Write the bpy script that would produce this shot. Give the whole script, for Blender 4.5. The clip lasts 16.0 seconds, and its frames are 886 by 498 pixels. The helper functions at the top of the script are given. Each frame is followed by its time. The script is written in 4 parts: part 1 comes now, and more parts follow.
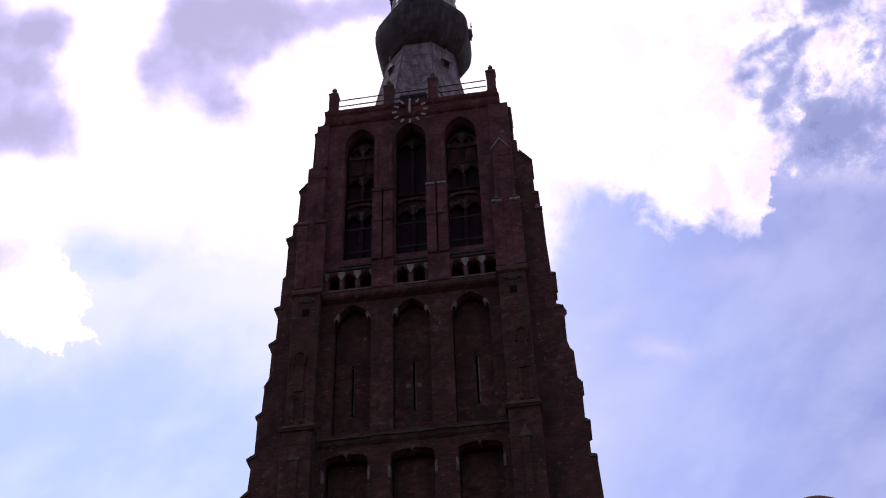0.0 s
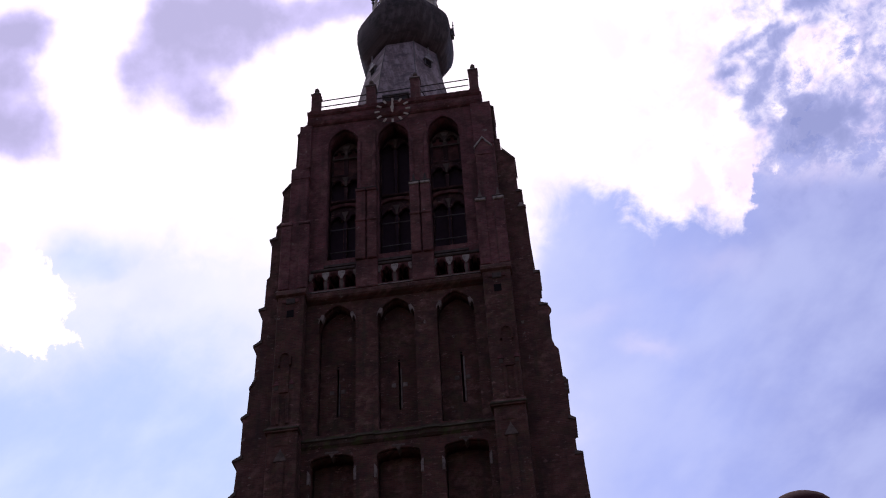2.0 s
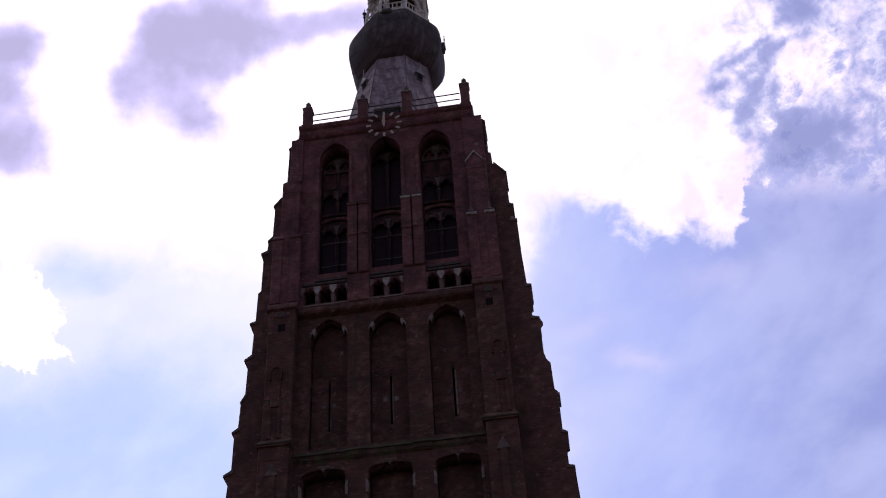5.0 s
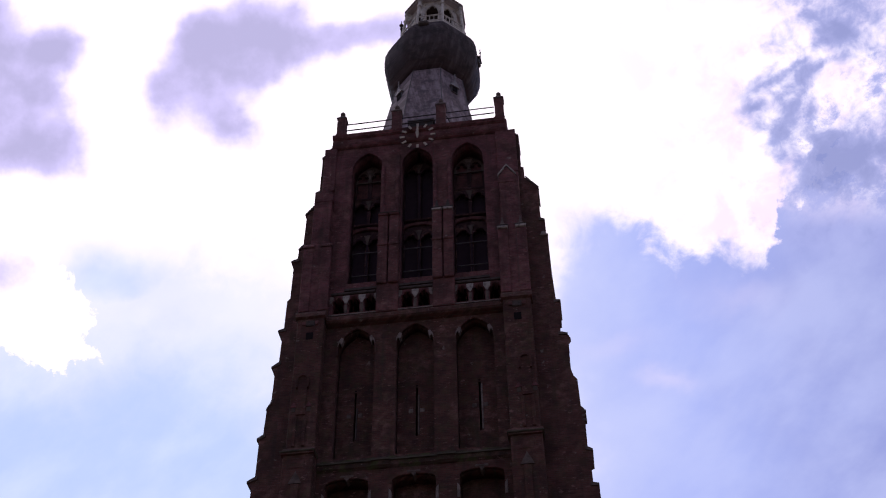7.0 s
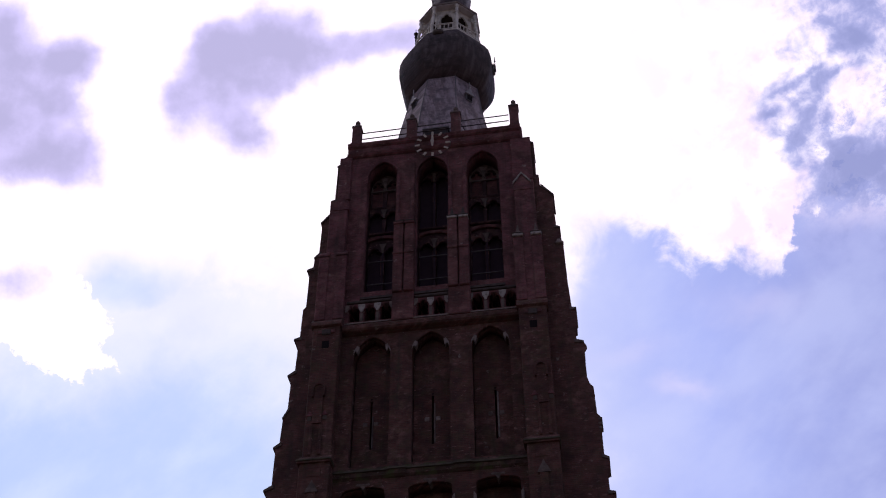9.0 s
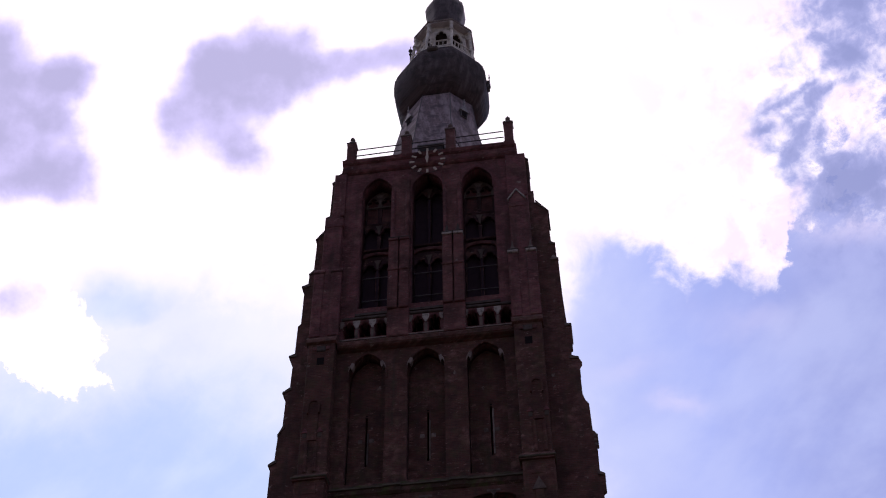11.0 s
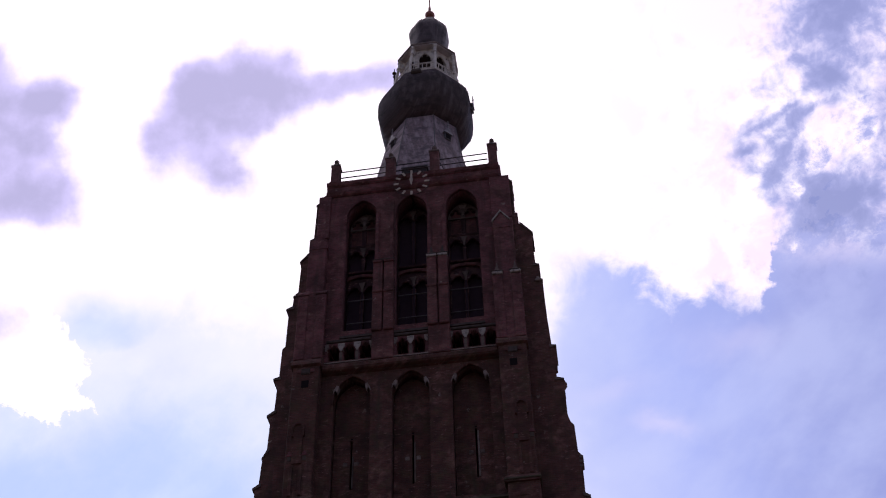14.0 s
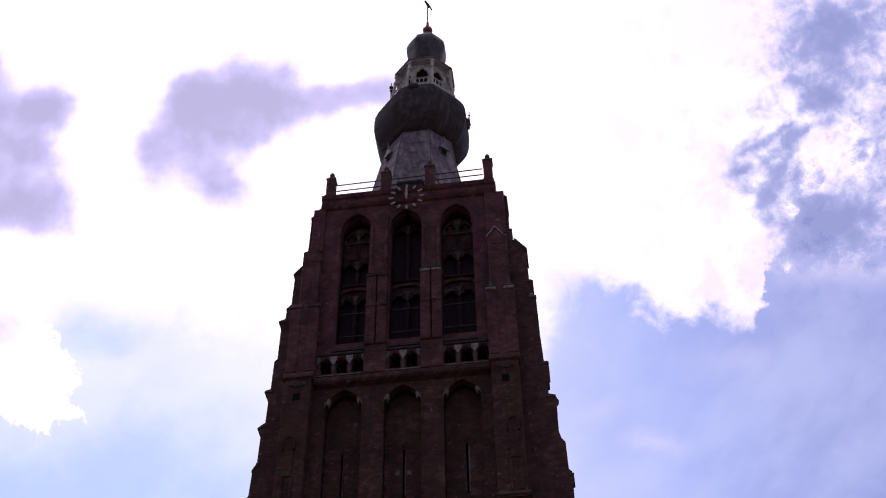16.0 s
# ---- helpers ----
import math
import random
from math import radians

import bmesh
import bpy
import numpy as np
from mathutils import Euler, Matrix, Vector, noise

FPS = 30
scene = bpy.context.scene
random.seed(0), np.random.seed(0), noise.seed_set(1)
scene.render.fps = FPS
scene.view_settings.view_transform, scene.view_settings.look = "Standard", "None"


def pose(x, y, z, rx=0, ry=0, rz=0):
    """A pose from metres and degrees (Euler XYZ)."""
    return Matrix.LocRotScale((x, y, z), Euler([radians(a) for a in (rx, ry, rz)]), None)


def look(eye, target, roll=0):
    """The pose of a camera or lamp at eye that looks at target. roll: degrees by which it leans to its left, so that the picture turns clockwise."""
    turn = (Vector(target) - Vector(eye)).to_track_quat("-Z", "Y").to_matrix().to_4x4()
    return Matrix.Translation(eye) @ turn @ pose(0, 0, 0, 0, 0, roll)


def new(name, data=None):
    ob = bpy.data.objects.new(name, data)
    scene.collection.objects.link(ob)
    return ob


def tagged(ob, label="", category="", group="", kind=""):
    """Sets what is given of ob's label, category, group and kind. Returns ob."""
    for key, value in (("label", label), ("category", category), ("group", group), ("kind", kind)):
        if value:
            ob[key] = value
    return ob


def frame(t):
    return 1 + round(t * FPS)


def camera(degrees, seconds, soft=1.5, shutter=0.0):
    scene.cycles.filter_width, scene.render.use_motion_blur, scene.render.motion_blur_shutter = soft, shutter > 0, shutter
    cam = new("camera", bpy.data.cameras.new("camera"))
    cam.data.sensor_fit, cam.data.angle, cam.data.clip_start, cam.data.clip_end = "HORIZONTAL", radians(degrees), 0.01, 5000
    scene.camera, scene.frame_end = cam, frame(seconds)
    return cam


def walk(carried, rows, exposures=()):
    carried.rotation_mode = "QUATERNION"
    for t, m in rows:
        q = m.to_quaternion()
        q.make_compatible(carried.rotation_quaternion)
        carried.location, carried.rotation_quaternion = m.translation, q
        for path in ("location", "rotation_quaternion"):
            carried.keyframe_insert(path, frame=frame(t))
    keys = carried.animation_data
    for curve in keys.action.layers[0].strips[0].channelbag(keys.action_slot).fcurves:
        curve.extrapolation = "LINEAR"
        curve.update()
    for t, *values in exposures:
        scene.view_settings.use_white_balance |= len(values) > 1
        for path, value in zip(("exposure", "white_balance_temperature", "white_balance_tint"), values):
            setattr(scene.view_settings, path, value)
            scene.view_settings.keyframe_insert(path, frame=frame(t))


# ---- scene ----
cam = camera(40.7, 16.0, soft=1.05)
EYE = (6.34, -39.78, 1.6)
TURNS = [
    (0.0, 132.303, 1.579, 8.42), (0.5, 132.279, 2.148, 8.592), (1.0, 132.235, 2.373, 8.495),
    (1.5, 132.228, 2.472, 8.307), (2.0, 132.261, 2.518, 8.239), (2.5, 132.339, 2.582, 8.041),
    (3.0, 132.426, 2.88, 8.084), (3.5, 132.599, 2.994, 7.978), (3.7, 132.614, 2.904, 7.882),
    (5.8, 133.161, 2.831, 8.219), (6.0, 133.223, 2.729, 8.456),
    (6.5, 133.44, 2.081, 8.29), (7.0, 133.511, 0.63, 7.885), (7.5, 133.492, 0.096, 7.997),
    (8.0, 133.504, -0.279, 8.178), (8.5, 133.689, 0.491, 8.965), (9.0, 133.903, 0.286, 8.577),
    (9.2, 133.927, 0.641, 8.959), (11.3, 134.845, 0.417, 8.229),
    (11.5, 134.936, 0.366, 8.084), (12.0, 135.094, 0.582, 8.024), (12.5, 135.215, 0.63, 7.895),
    (13.0, 135.379, 0.695, 7.85), (13.5, 135.537, 1.009, 8.086), (14.0, 135.734, 1.223, 8.116),
    (14.5, 135.851, 1.176, 7.872), (15.0, 135.942, 0.84, 7.46), (15.5, 136.132, 0.997, 7.573),
    (16.0, 136.428, 0.776, 7.241)]
walk(cam, [(t, pose(*EYE, rx, ry, rz)) for t, rx, ry, rz in TURNS], exposures=[(0.0, 0.0, 6500, 33), (16.0, 0.0, 6500, 33)])

# ---------------------------------------------------------------- sky and sun
SUN_UP, SUN_AZ = radians(63), radians(-14)      # azimuth from +y towards +x


def srgb(r, g, b):
    return tuple((c / 255 / 12.92) if c <= 10 else ((c / 255 + 0.055) / 1.055) ** 2.4 for c in (r, g, b)) + (1,)


class Net:
    """Short forms for building a node tree."""

    def __init__(self, tree):
        self.tree = tree
        tree.nodes.clear()

    def add(self, kind, **settings):
        node = self.tree.nodes.new(kind)
        for key, value in settings.items():
            setattr(node, key, value)
        return node

    def link(self, a, b):
        self.tree.links.new(a, b)

    def put(self, socket, value):
        if isinstance(value, bpy.types.NodeSocket):
            self.link(value, socket)
        elif value is not None:
            socket.default_value = value

    def math(self, op, a, b=None, c=None, clamp=False):
        n = self.add("ShaderNodeMath", operation=op, use_clamp=clamp)
        for s, v in zip(n.inputs, (a, b, c)):
            self.put(s, v)
        return n.outputs[0]

    def dot(self, a, b):
        n = self.add("ShaderNodeVectorMath", operation="DOT_PRODUCT")
        self.put(n.inputs[0], a)
        self.put(n.inputs[1], b)
        return n.outputs["Value"]

    def step(self, v, lo, hi, a=0.0, b=1.0):
        n = self.add("ShaderNodeMapRange", interpolation_type="SMOOTHSTEP")
        for s, x in zip(n.inputs, (v, lo, hi, a, b)):
            self.put(s, x)
        return n.outputs[0]

    def xyz(self, x, y, z=0.0):
        n = self.add("ShaderNodeCombineXYZ")
        for s, v in zip(n.inputs, (x, y, z)):
            self.put(s, v)
        return n.outputs[0]

    def noise(self, v, scale, detail=6.0, rough=0.55, distort=0.0):
        n = self.add("ShaderNodeTexNoise")
        self.put(n.inputs["Vector"], v)
        n.inputs["Scale"].default_value, n.inputs["Detail"].default_value = scale, detail
        n.inputs["Roughness"].default_value, n.inputs["Distortion"].default_value = rough, distort
        return n.outputs["Fac"]

    def mix(self, fac, a, b, blend="MIX"):
        n = self.add("ShaderNodeMix", data_type="RGBA", blend_type=blend)
        self.put(n.inputs[0], fac)
        self.put(n.inputs[6], a)
        self.put(n.inputs[7], b)
        return n.outputs[2]

    def ramp(self, fac, stops):
        n = self.add("ShaderNodeValToRGB")
        el = n.color_ramp.elements
        while len(el) < len(stops):
            el.new(0.5)
        for e, (p, v) in zip(el, stops):
            e.position = p
            e.color = v if isinstance(v, tuple) else (v, v, v, 1)
        self.put(n.inputs[0], fac)
        return n.outputs[0]


world = bpy.data.worlds.new("sky")
scene.world = world
world.use_nodes = True
N = Net(world.node_tree)
way = N.add("ShaderNodeTexCoord").outputs["Generated"]
sky = N.add("ShaderNodeTexSky", sky_type="NISHITA", sun_disc=False)
sky.sun_elevation, sky.sun_rotation = SUN_UP, SUN_AZ
sky.air_density, sky.dust_density = 1.0, 1.0
clear = N.mix(1.0, sky.outputs[0], (0.075, 0.075, 0.075, 1), "MULTIPLY")

# cloud map: a flat chart laid on the part of the sky behind the tower
ahead = N.dot(way, (-0.104, 0.713, 0.6934))
ahead_floor = N.math("MAXIMUM", ahead, 0.3)
U = N.math("MULTIPLY_ADD", N.math("DIVIDE", N.dot(way, (0.9888, 0.1491, -0.005)), ahead_floor), 21.14, 7.84)
V = N.math("MULTIPLY_ADD", N.math("DIVIDE", N.dot(way, (-0.107, 0.6851, -0.7205)), ahead_floor), 21.14, 4.41)
chart = N.xyz(U, V)
warp_u = N.math("SUBTRACT", N.noise(chart, 0.8, 4, 0.55), 0.5)
warp_v = N.math("SUBTRACT", N.noise(N.xyz(V, U, 9.0), 0.8, 4, 0.55), 0.5)
puffs = N.math("SUBTRACT", N.noise(chart, 1.5, 10, 0.62, 0.3), 0.5)
soft_puffs = N.math("SUBTRACT", N.noise(chart, 0.45, 5, 0.5), 0.5)
WU = N.math("MULTIPLY_ADD", warp_u, 1.3, U)
WV = N.math("MULTIPLY_ADD", warp_v, 1.1, V)


def bump_at(cx, cy, rx, ry, u=None, v=None):
    d2 = N.math("ADD", N.math("POWER", N.math("DIVIDE", N.math("SUBTRACT", u or U, cx), rx), 2.0),
                N.math("POWER", N.math("DIVIDE", N.math("SUBTRACT", v or V, cy), ry), 2.0))
    return N.math("EXPONENT", N.math("MULTIPLY", d2, -1.0))


# open blue at the lower right, with a ragged white bank above it
rag = N.math("SUBTRACT", N.noise(N.xyz(V, U, 5.0), 1.5, 7, 0.56, 0.1), 0.5)
RU = N.math("MULTIPLY_ADD", rag, 1.6, N.math("MULTIPLY_ADD", warp_u, 0.9, U))
edge = N.math("MULTIPLY", N.ramp(N.math("DIVIDE", RU, 20.0), [
    (0.44, 0.66), (0.49, 0.52), (0.52, 0.425), (0.56, 0.385), (0.59, 0.43), (0.62, 0.465), (0.645, 0.45),
    (0.67, 0.46), (0.692, 0.475), (0.703, 0.43), (0.712, 0.33), (0.72, 0.22), (0.76, 0.13), (0.80, 0.1)]), 10.0)
width = N.step(U, 9.8, 12.0, 1.7, 0.62)
below = N.math("SUBTRACT", N.math("MULTIPLY_ADD", puffs, 1.5, N.math("MULTIPLY_ADD", warp_v, 0.5, V)), edge)
drift = N.math("MULTIPLY_ADD", soft_puffs, 2.5, N.math("MULTIPLY_ADD", V, -0.12, WU))
blue_r = N.math("MULTIPLY", N.step(N.math("DIVIDE", below, width), -0.5, 0.5), N.step(drift, 8.0, 10.0))
# open blue at the lower left, fading upwards, with one bright cumulus in it
drop = N.math("MULTIPLY_ADD", soft_puffs, 2.2, N.math("MULTIPLY_ADD", puffs, 1.5, V))
blue_l = N.math("ADD", N.step(drop, 4.0, 5.4, 0.0, 0.6), N.step(drop, 5.4, 8.0, 0.0, 0.4))
blue_l = N.math("MAXIMUM", blue_l, N.math("MULTIPLY", bump_at(2.2, 5.2, 1.4, 0.65, WU, WV), 0.9))
blue_l = N.math("MULTIPLY", blue_l, N.step(U, 8.2, 4.2, 0.25, 1.0))
blue_l = N.math("MULTIPLY", blue_l, N.step(U, 9.0, 7.5))
cu = N.math("ADD", N.math("POWER", N.math("DIVIDE", N.math("SUBTRACT", N.math("MULTIPLY_ADD", V, -0.35, U), -1.43), 1.28), 2.0),
            N.math("POWER", N.math("DIVIDE", N.math("SUBTRACT", N.math("MULTIPLY_ADD", U, -0.3, V), 5.08), 1.2), 2.0))
cumulus = N.step(N.math("MULTIPLY_ADD", puffs, 2.4, cu), 1.12, 0.96)
blue_l = N.math("MULTIPLY", blue_l, N.math("SUBTRACT", 1.0, cumulus))
# broken cloud at the upper right, drawn out in wisps
shore = N.math("MULTIPLY_ADD", bump_at(14.0, 1.9, 9.0, 0.75), 0.8, U)
region = N.step(N.math("MULTIPLY_ADD", warp_u, 1.6, shore), 13.55, 14.7)
lengthwise = N.math("MULTIPLY_ADD", U, 0.64, N.math("MULTIPLY", V, -0.42))
wisp = N.noise(N.xyz(lengthwise, N.math("MULTIPLY_ADD", U, 0.55, N.math("MULTIPLY", V, 0.84)), 6.0), 1.5, 12, 0.68, 0.15)
strands = N.math("SUBTRACT", N.noise(N.xyz(N.math("MULTIPLY_ADD", warp_v, 1.5, lengthwise), N.math("MULTIPLY_ADD", U, 0.9, N.math("MULTIPLY", V, 1.5)), 2.0),
                                     2.4, 7, 0.58, 0.4), 0.5)
SU = N.math("MULTIPLY_ADD", puffs, 0.45, U)
SV = N.math("MULTIPLY_ADD", rag, 0.45, V)
curls = N.math("SUBTRACT", N.noise(N.xyz(N.math("MULTIPLY_ADD", V, -0.25, U), N.math("MULTIPLY_ADD", U, 0.3, V), 8.0), 2.5, 7, 0.58, 0.25), 0.5)
shreds = N.math("MULTIPLY_ADD", strands, 0.35, N.math("MULTIPLY", curls, 1.5))
shreds = N.math("MULTIPLY_ADD", N.math("MULTIPLY", region, N.step(V, -3.0, -1.0)), 0.46, shreds)
# masses and gaps: place, size, tilt, weight
SHREDS = ((15.1, 0.55, 0.45, 0.32, 0.2, 0.55), (15.3, -0.5, 0.65, 0.5, 0.3, 0.6), (13.5, 2.0, 0.26, 0.07, 0.3, 0.6), (14.1, 1.45, 0.36, 0.08, 0.5, 0.32),
          (14.8, 1.25, 0.2, 0.08, 0.7, 0.4), (14.35, 1.9, 0.25, 0.4, 0.0, 0.35), (14.05, 2.5, 0.16, 0.28, -0.3, 0.4), (15.2, 2.95, 0.8, 0.45, 0.1, 0.8),
          (15.05, 1.65, 0.33, 0.36, 0.0, -0.75), (14.5, 2.72, 0.13, 0.12, -0.4, -0.6), (14.5, 0.8, 0.13, 0.22, 0.0, -0.5), (15.0, 2.25, 0.22, 0.15, 0.0, -0.4),
          (15.75, 1.6, 0.16, 0.4, 0.0, -0.7))
for cx, cy, rx, ry, tilt, weight in SHREDS:
    level = N.math("MULTIPLY_ADD", N.math("SUBTRACT", U, cx), tilt, SV)
    shreds = N.math("MULTIPLY_ADD", bump_at(cx, cy, rx, ry, SU, level), weight, shreds)
broken = N.step(shreds, 0.04, 0.74, 0.0, 0.95)
broken = N.math("MULTIPLY", broken, N.math("MULTIPLY", N.step(U, 13.0, 13.6), N.step(V, -3.0, -0.9)))
broken = N.math("MULTIPLY", broken, N.step(V, 5.0, 4.1))
tuft = N.math("MULTIPLY", N.math("MULTIPLY", N.step(U, 13.7, 14.4), N.step(V, 4.2, 2.9)), N.step(wisp, 0.60, 0.42))
blue = N.math("MAXIMUM", N.math("MAXIMUM", N.math("MULTIPLY", blue_r, N.math("SUBTRACT", 1.0, tuft)), blue_l), broken)

# grey undersides of the nearer clouds
GU = N.math("MULTIPLY_ADD", warp_u, 0.7, U)
GV = N.math("MULTIPLY_ADD", warp_v, 0.6, V)
WEST_CLOUD = ((0.1, 0.4, 0.42, 0.5, 0.95), (0.3, 1.1, 0.6, 0.5, 0.9), (1.3, 1.05, 0.5, 0.45, 1.0), (0.2, 1.95, 0.85, 0.55, 0.8),
              (0.95, 1.9, 0.4, 0.35, 0.5), (1.3, 2.75, 0.6, 0.5, 0.95), (0.35, 2.85, 0.8, 0.5, 0.75), (-1.3, 1.6, 1.1, 1.5, 0.9),
              (0.3, 5.0, 0.8, 0.38, 0.55))
MID_CLOUD = ((3.85, 0.75, 0.42, 0.4, 0.85), (3.65, 1.35, 0.5, 0.55, 0.9), (4.55, 0.85, 0.55, 0.55, 0.95), (5.15, 0.5, 0.55, 0.5, 0.9),
             (5.4, 1.0, 0.45, 0.4, 0.75), (4.6, 1.5, 0.6, 0.35, 0.65), (6.15, 0.88, 0.55, 0.27, 0.8), (6.85, 0.75, 0.45, 0.24, 0.65),
             (7.3, 0.6, 0.45, 0.3, 0.6), (3.2, 1.7, 0.4, 0.42, 0.6), (3.3, 2.3, 0.4, 0.3, 0.3), (4.35, 2.5, 0.6, 0.42, 0.62), (4.05, 1.95, 0.5, 0.35, 0.6))
HIGH_CLOUD = ((3.2, -2.8, 2.2, 0.8, 0.8), (9.5, -3.6, 3.0, 0.9, 0.7))


def bank(spots):
    total = None
    for cx, cy, rx, ry, amp in spots:
        g = N.math("MULTIPLY", bump_at(cx, cy, rx, ry, GU, GV), amp)
        total = g if total is None else N.math("ADD", total, g)
    return total


lumps = N.math("SUBTRACT", N.noise(N.xyz(U, V, 4.0), 1.6, 5, 0.5), 0.5)
fray = N.math("MULTIPLY_ADD", puffs, 0.42, N.math("MULTIPLY", lumps, 0.75))
thick = N.math("ADD", fray, N.math("ADD", bank(WEST_CLOUD), N.math("ADD", bank(MID_CLOUD), bank(HIGH_CLOUD))))
grey = N.step(thick, 0.12, 0.72)

veil = N.step(N.noise(N.xyz(N.math("MULTIPLY_ADD", V, 0.5, U), V, 7.0), 0.45, 7, 0.55, 0.1), 0.34, 0.70)
haze = N.mix(N.step(drift, 10.8, 15.5), N.mix(N.step(drift, 8.0, 11.8), srgb(217, 236, 255), srgb(168, 194, 249)), srgb(148, 167, 220))
haze = N.mix(N.math("MULTIPLY", veil, 0.55), haze, srgb(200, 221, 255))
haze = N.mix(N.step(U, 9.0, 6.0), haze, N.mix(veil, srgb(190, 223, 255), srgb(212, 240, 255)))
for cx, cy, rx, ry, amp in ((12.2, 6.85, 0.45, 0.14, 0.5), (13.4, 5.4, 0.9, 0.3, 0.3), (15.2, 3.8, 0.7, 0.16, 0.4), (11.2, 6.2, 0.7, 0.2, 0.25)):
    haze = N.mix(N.math("MULTIPLY", bump_at(cx, cy, rx, ry, WU, WV), amp), haze, srgb(226, 232, 255))
open_sky = N.mix(0.12, haze, clear)
storm = N.mix(N.step(shreds, 0.35, 1.1), srgb(170, 186, 230), srgb(138, 156, 203))
open_sky = N.mix(N.math("MULTIPLY", region, N.step(V, 5.4, 3.0)), open_sky, storm)
lilac = N.math("MULTIPLY", N.step(U, 8.5, 14.0), N.math("MAXIMUM", N.step(V, 1.4, -0.4, 0.0, 0.6), N.step(N.noise(chart, 1.1, 8, 0.6, 0.3), 0.40, 0.68)))
white = N.mix(lilac, (1.12, 1.15, 1.13, 1), (0.95, 0.905, 1.0, 1))
front = N.mix(blue, white, open_sky)
under = N.mix(N.step(N.math("MULTIPLY_ADD", lumps, 0.9, thick), 0.40, 1.25), srgb(208, 211, 253), srgb(174, 180, 216))
front = N.mix(N.math("MULTIPLY", grey, 0.92), front, under)
# the rest of the dome: scattered thin cloud over a deeper blue
away = N.step(N.noise(way, 2.2, 6, 0.55), 0.48, 0.68)
rest = N.mix(away, clear, (0.37, 0.35, 0.37, 1))
dome = N.mix(N.step(ahead, 0.45, 0.75), rest, front)
back = N.add("ShaderNodeBackground")
N.link(dome, back.inputs[0])
back.inputs[1].default_value = 1.0
N.link(back.outputs[0], N.add("ShaderNodeOutputWorld").inputs[0])

sun = new("sun", bpy.data.lights.new("sun", "SUN"))
sun.data.energy, sun.data.angle, sun.data.color = 2.0, radians(0.5), (1.0, 0.95, 0.88)
sun.matrix_world = look((math.cos(SUN_UP) * math.sin(SUN_AZ) * 200, math.cos(SUN_UP) * math.cos(SUN_AZ) * 200,
                         math.sin(SUN_UP) * 200), (0, 0, 0))


# ---------------------------------------------------------------- materials
def surface(name, build, rough=0.8, metal=0.0, gloss=0.5):
    mat = bpy.data.materials.new(name)
    mat.use_nodes = True
    n = Net(mat.node_tree)
    shader = n.add("ShaderNodeBsdfPrincipled")
    shader.inputs["Roughness"].default_value, shader.inputs["Metallic"].default_value = rough, metal
    shader.inputs["Specular IOR Level"].default_value = gloss
    n.link(shader.outputs[0], n.add("ShaderNodeOutputMaterial").inputs[0])
    place = n.add("ShaderNodeNewGeometry").outputs["Position"]
    height = build(n, shader, place)
    if height:
        sock, depth = height
        bump = n.add("ShaderNodeBump")
        bump.inputs["Strength"].default_value, bump.inputs["Distance"].default_value = 0.8, depth
        n.link(sock, bump.inputs["Height"])
        n.link(bump.outputs[0], shader.inputs["Normal"])
    return mat


def along_wall(n, place):
    s = n.add("ShaderNodeSeparateXYZ")
    n.link(place, s.inputs[0])
    return n.xyz(n.math("ADD", s.outputs[0], s.outputs[1]), s.outputs[2]), s


